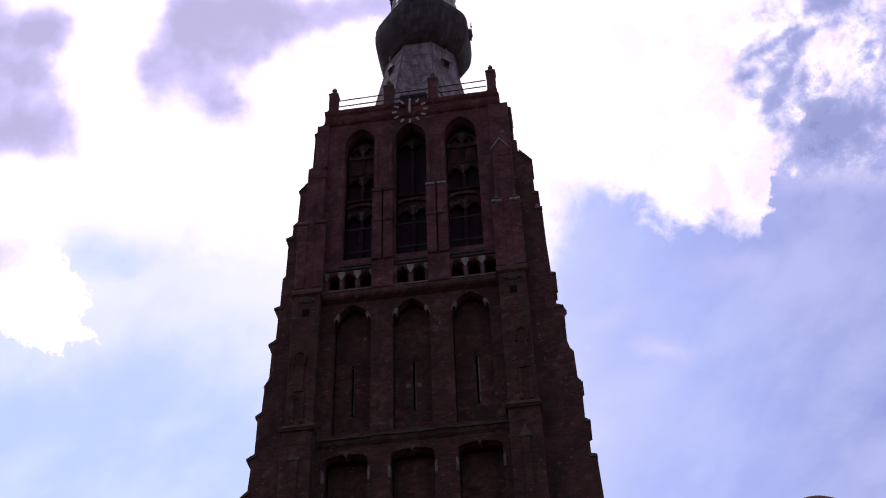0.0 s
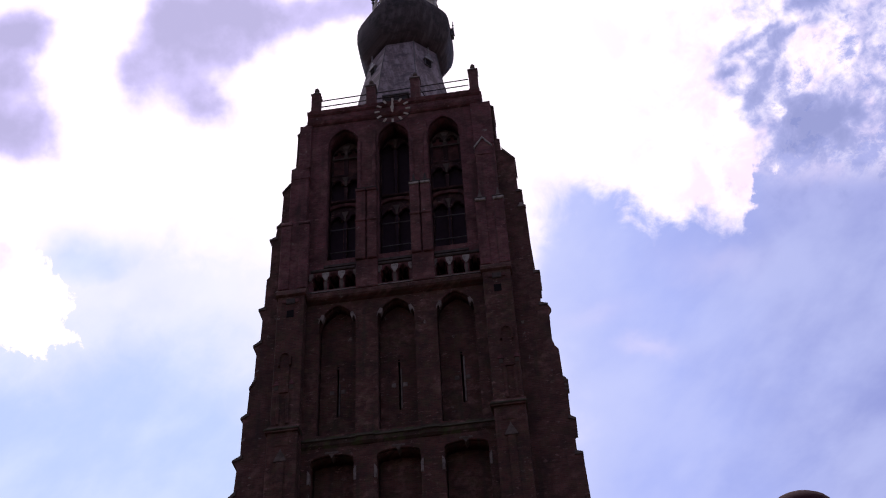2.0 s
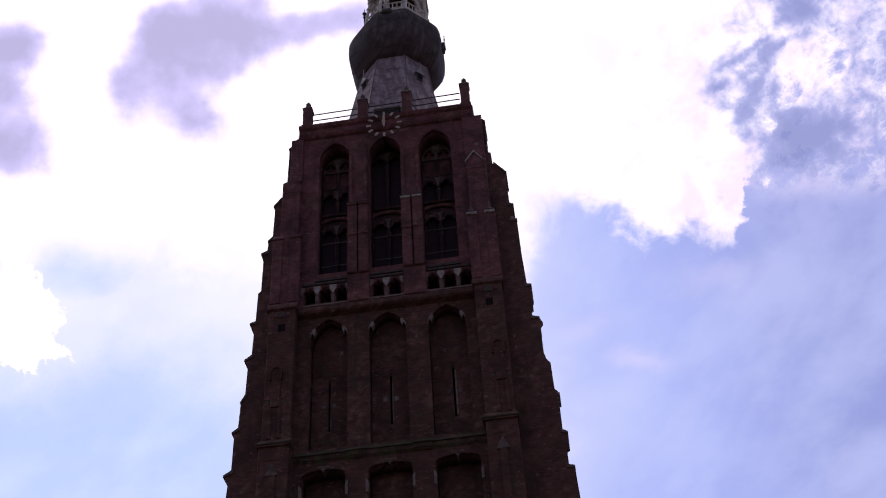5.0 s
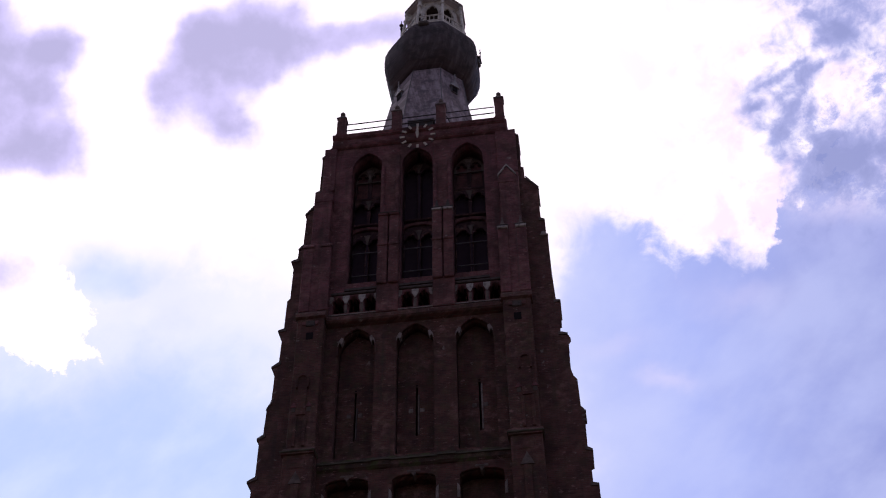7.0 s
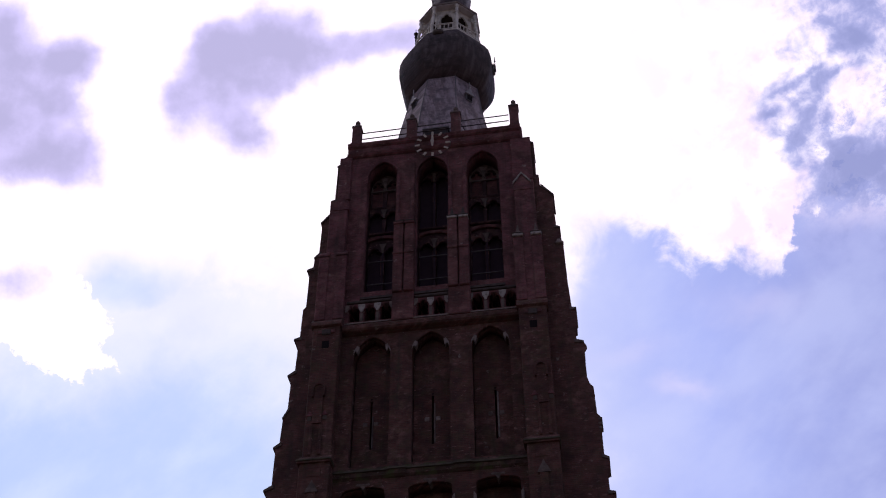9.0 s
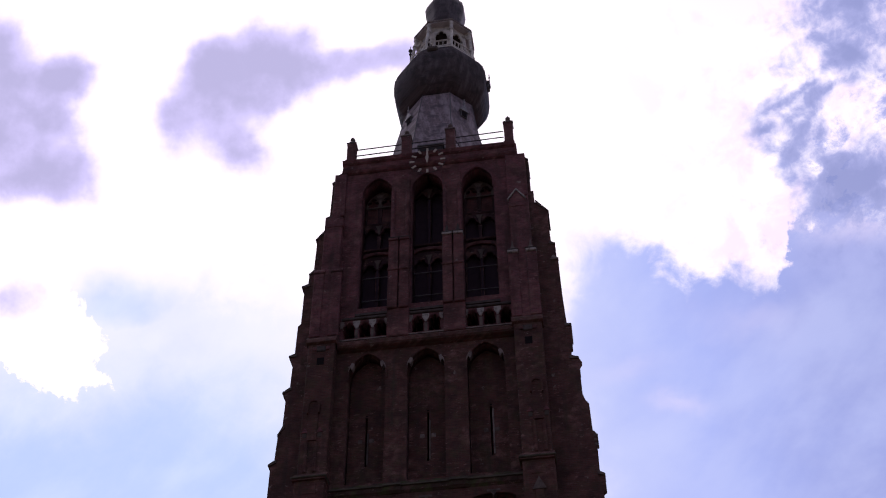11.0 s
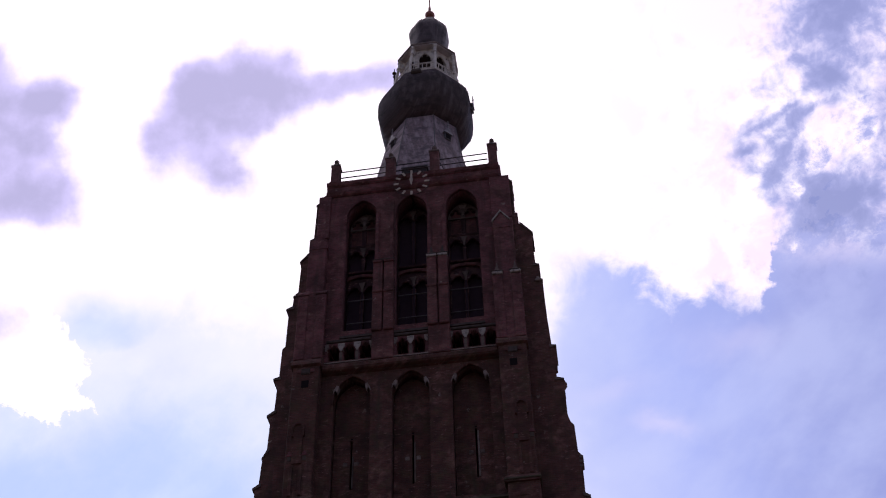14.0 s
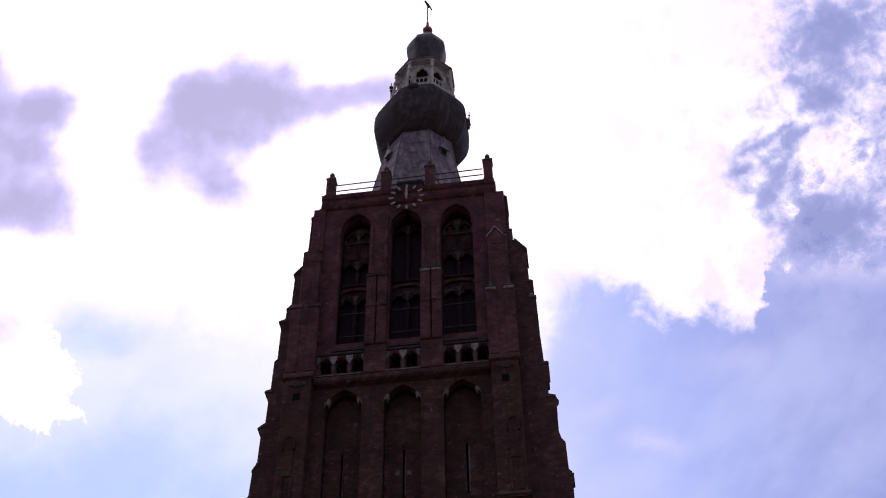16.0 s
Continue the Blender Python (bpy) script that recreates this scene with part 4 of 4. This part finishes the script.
# added core, dark in colour for the unlit inside
part("lantern_core", loft([(61.4, 0.6), (64.1, 0.6)]), TIMBER_AND_SHADE, lantern, "added dark core for the unlit inside of the lantern")
K = 0.945 / math.cos(math.pi / 8)


def corner(i, r, z):
    a = math.pi / 8 + i * math.pi / 4
    p = axis(z)
    return Vector((p[0] + r * K * math.cos(a), p[1] + r * K * math.sin(a), z))


RAIL, ARC = 2.02, 1.42
for i in range(8):
    part("post", joined(rod(corner(i, 1.98, 61.3), corner(i, 1.96, 62.1), 0.10, 8), rod(corner(i, 1.96, 62.1), corner(i, 1.75, 64.25), 0.095, 8),
                        rod(corner(i, 1.84, 63.3), corner(i, 1.83, 63.4), 0.15, 8),
                        ball(*corner(i, 1.80, 64.02), 0.14)),
         PAINT, lantern, "cream-painted post")
    for z in (61.52, 62.04):
        part("rail", rod(corner(i, RAIL, z), corner(i + 1, RAIL, z), 0.05, 6), PAINT, lantern)
    for k in range(1, 6):
        part("baluster", rod(corner(i, RAIL, 61.52).lerp(corner(i + 1, RAIL, 61.52), k / 6),
                             corner(i, RAIL, 62.04).lerp(corner(i + 1, RAIL, 62.04), k / 6), 0.032, 5), PAINT, lantern)
    # cusped arch between two posts
    a = (i + 1) * math.pi / 4
    hw = ARC * 0.945 * math.tan(math.pi / 8)
    eye_hole = [(x, z) for x, z in trefoil(0, 0.33, 63.0, 63.42, 0.19)[2:] if z > 63.3]
    m = plate([(-hw, 62.6), (-hw, 64.2), (hw, 64.2), (hw, 62.6), (hw - 0.07, 62.6), (hw - 0.09, 63.0), (hw - 0.2, 63.14), (hw - 0.12, 63.3)] + eye_hole
              + [(-hw + 0.12, 63.3), (-hw + 0.2, 63.14), (-hw + 0.09, 63.0), (-hw + 0.07, 62.6)],
              [circle(side * (hw - 0.13), 63.88, 0.07, 8) for side in (-1, 1)], -0.05, 0.05)
    p = axis(64)
    m.transform(Matrix.Translation((p[0] + ARC * 0.945 * math.cos(a), p[1] + ARC * 0.945 * math.sin(a), 0)) @ Matrix.Rotation(a + math.pi / 2, 4, "Z"))
    part("arch", m, PAINT, lantern, "cusped cream-painted arch")
    # fretted bracket from the post to the arcade
    b = a - math.pi / 8
    fret = plate([(1.42, 64.18), (1.72, 64.18), (1.72, 63.45), (1.66, 63.42), (1.62, 63.62), (1.54, 63.66), (1.55, 63.78), (1.46, 63.86)],
                 [circle(1.62, 63.98, 0.07, 8)], -0.04, 0.04)
    fret.transform(Matrix.Translation((p[0], p[1], 0)) @ Matrix.Rotation(b, 4, "Z") @ Matrix.Diagonal((K, 1, 1, 1)))
    part("bracket", fret, PAINT, lantern, "fretted cream bracket")
    # slender inner colonnette at each corner
    q = Vector((p[0] + 1.3 * math.cos(b), p[1] + 1.3 * math.sin(b), 0))
    part("colonnette", rod(q + Vector((0, 0, 61.7)), q + Vector((0, 0, 64.1)), 0.13, 8), PAINT, lantern)
FX, FY = -1.66, 4.0
part("finial", joined(rod((FX, FY, 61.3), (FX, FY, 63.2), 0.05, 6), ball(FX, FY, 63.05, 0.14, 0.7), ball(FX, FY, 62.7, 0.1, 0.7),
                      rod((FX, FY, 63.1), (FX, FY, 63.5), 0.025, 6)), IRON, lantern, "dark iron finial")
# added disc that darkens the view up into the lantern, as shade would
part("ceiling_shade", loft([(64.08, 1.36), (64.15, 1.36)]), TIMBER_AND_SHADE, lantern, "added dark disc for the unlit inside of the lantern")
part("soffit", loft([(64.18, 1.9), (64.22, 1.9)]), SHADED_PAINT, lantern, "cream-painted soffit boards, greyed for shade")
eave = part("lantern_eave", loft([(64.2, 1.75), (64.26, 1.93), (64.36, 1.95), (64.44, 1.9)]), STONE_MID, tower, "greyish eave board")
EAVE = [(64.44, 1.9), (64.7, 1.66), (65.05, 1.40), (65.35, 1.27)]
roof = part("lantern_roof", loft(EAVE), SLATE_DARK, tower, "slate skirt roof")
ONION = [(65.3, 1.20), (65.9, 1.17), (66.5, 1.21), (67.0, 1.29), (67.5, 1.33), (67.95, 1.24), (68.4, 1.01), (68.8, 0.78), (69.05, 0.60), (69.16, 0.50), (69.24, 0.52),
         (69.28, 0.28)]
onion = part("spire_onion", soft_loft(ONION, 0.06), SLATE_DARK, tower, "small dark slate onion dome")
ox, oy = axis(70)
part("orb", joined(ball(ox, oy, 70.12, 0.33), loft([(69.1, 0.24), (69.35, 0.19), (69.6, 0.17), (69.8, 0.2)], 10, ox, oy), rod((ox, oy, 70.0), (ox, oy, 73.0), 0.04),
                   loft([(70.25, 0.09), (70.6, 0.1), (70.9, 0.09), (71.2, 0.05)], 8, ox, oy)), COPPER, tower, "reddish copper orb on the tip")
part("weathervane", prism([(ox - 0.22, 73.85), (ox - 0.08, 73.35), (ox, 72.95), (ox + 0.12, 72.95), (ox + 0.3, 72.55), (ox + 0.34, 72.62), (ox + 0.2, 73.1),
                           (ox + 0.08, 73.45), (ox - 0.02, 73.6), (ox - 0.1, 73.9)], oy - 0.02, oy + 0.02), IRON, tower, "flat dark weathervane")

# ---------------------------------------------------------------- street lamp
LX, LY = 7.48, -34.24
lamp = tagged(new("street_lamp"), "street lamp with a dark maroon domed cap on a tall post", "street lamp")
part("pole", loft([(0, 0.13), (0.6, 0.12), (0.65, 0.075), (1.4, 0.06), (4.20, 0.045)], 14, LX, LY), BLACK, lamp)
cap = loft([(4.45, 0.18), (4.48, 0.20), (4.51, 0.20), (4.54, 0.193), (4.57, 0.178), (4.60, 0.155), (4.625, 0.12), (4.642, 0.075), (4.65, 0.02)], 40, LX, LY)
for f in cap.faces:
    f.smooth = len(f.verts) == 4
part("cap", cap, MAROON, lamp, "dark maroon enamel dome")
part("globe", loft([(4.17, 0.07), (4.21, 0.12), (4.35, 0.15), (4.45, 0.16)], 24, LX, LY), OPAL, lamp)
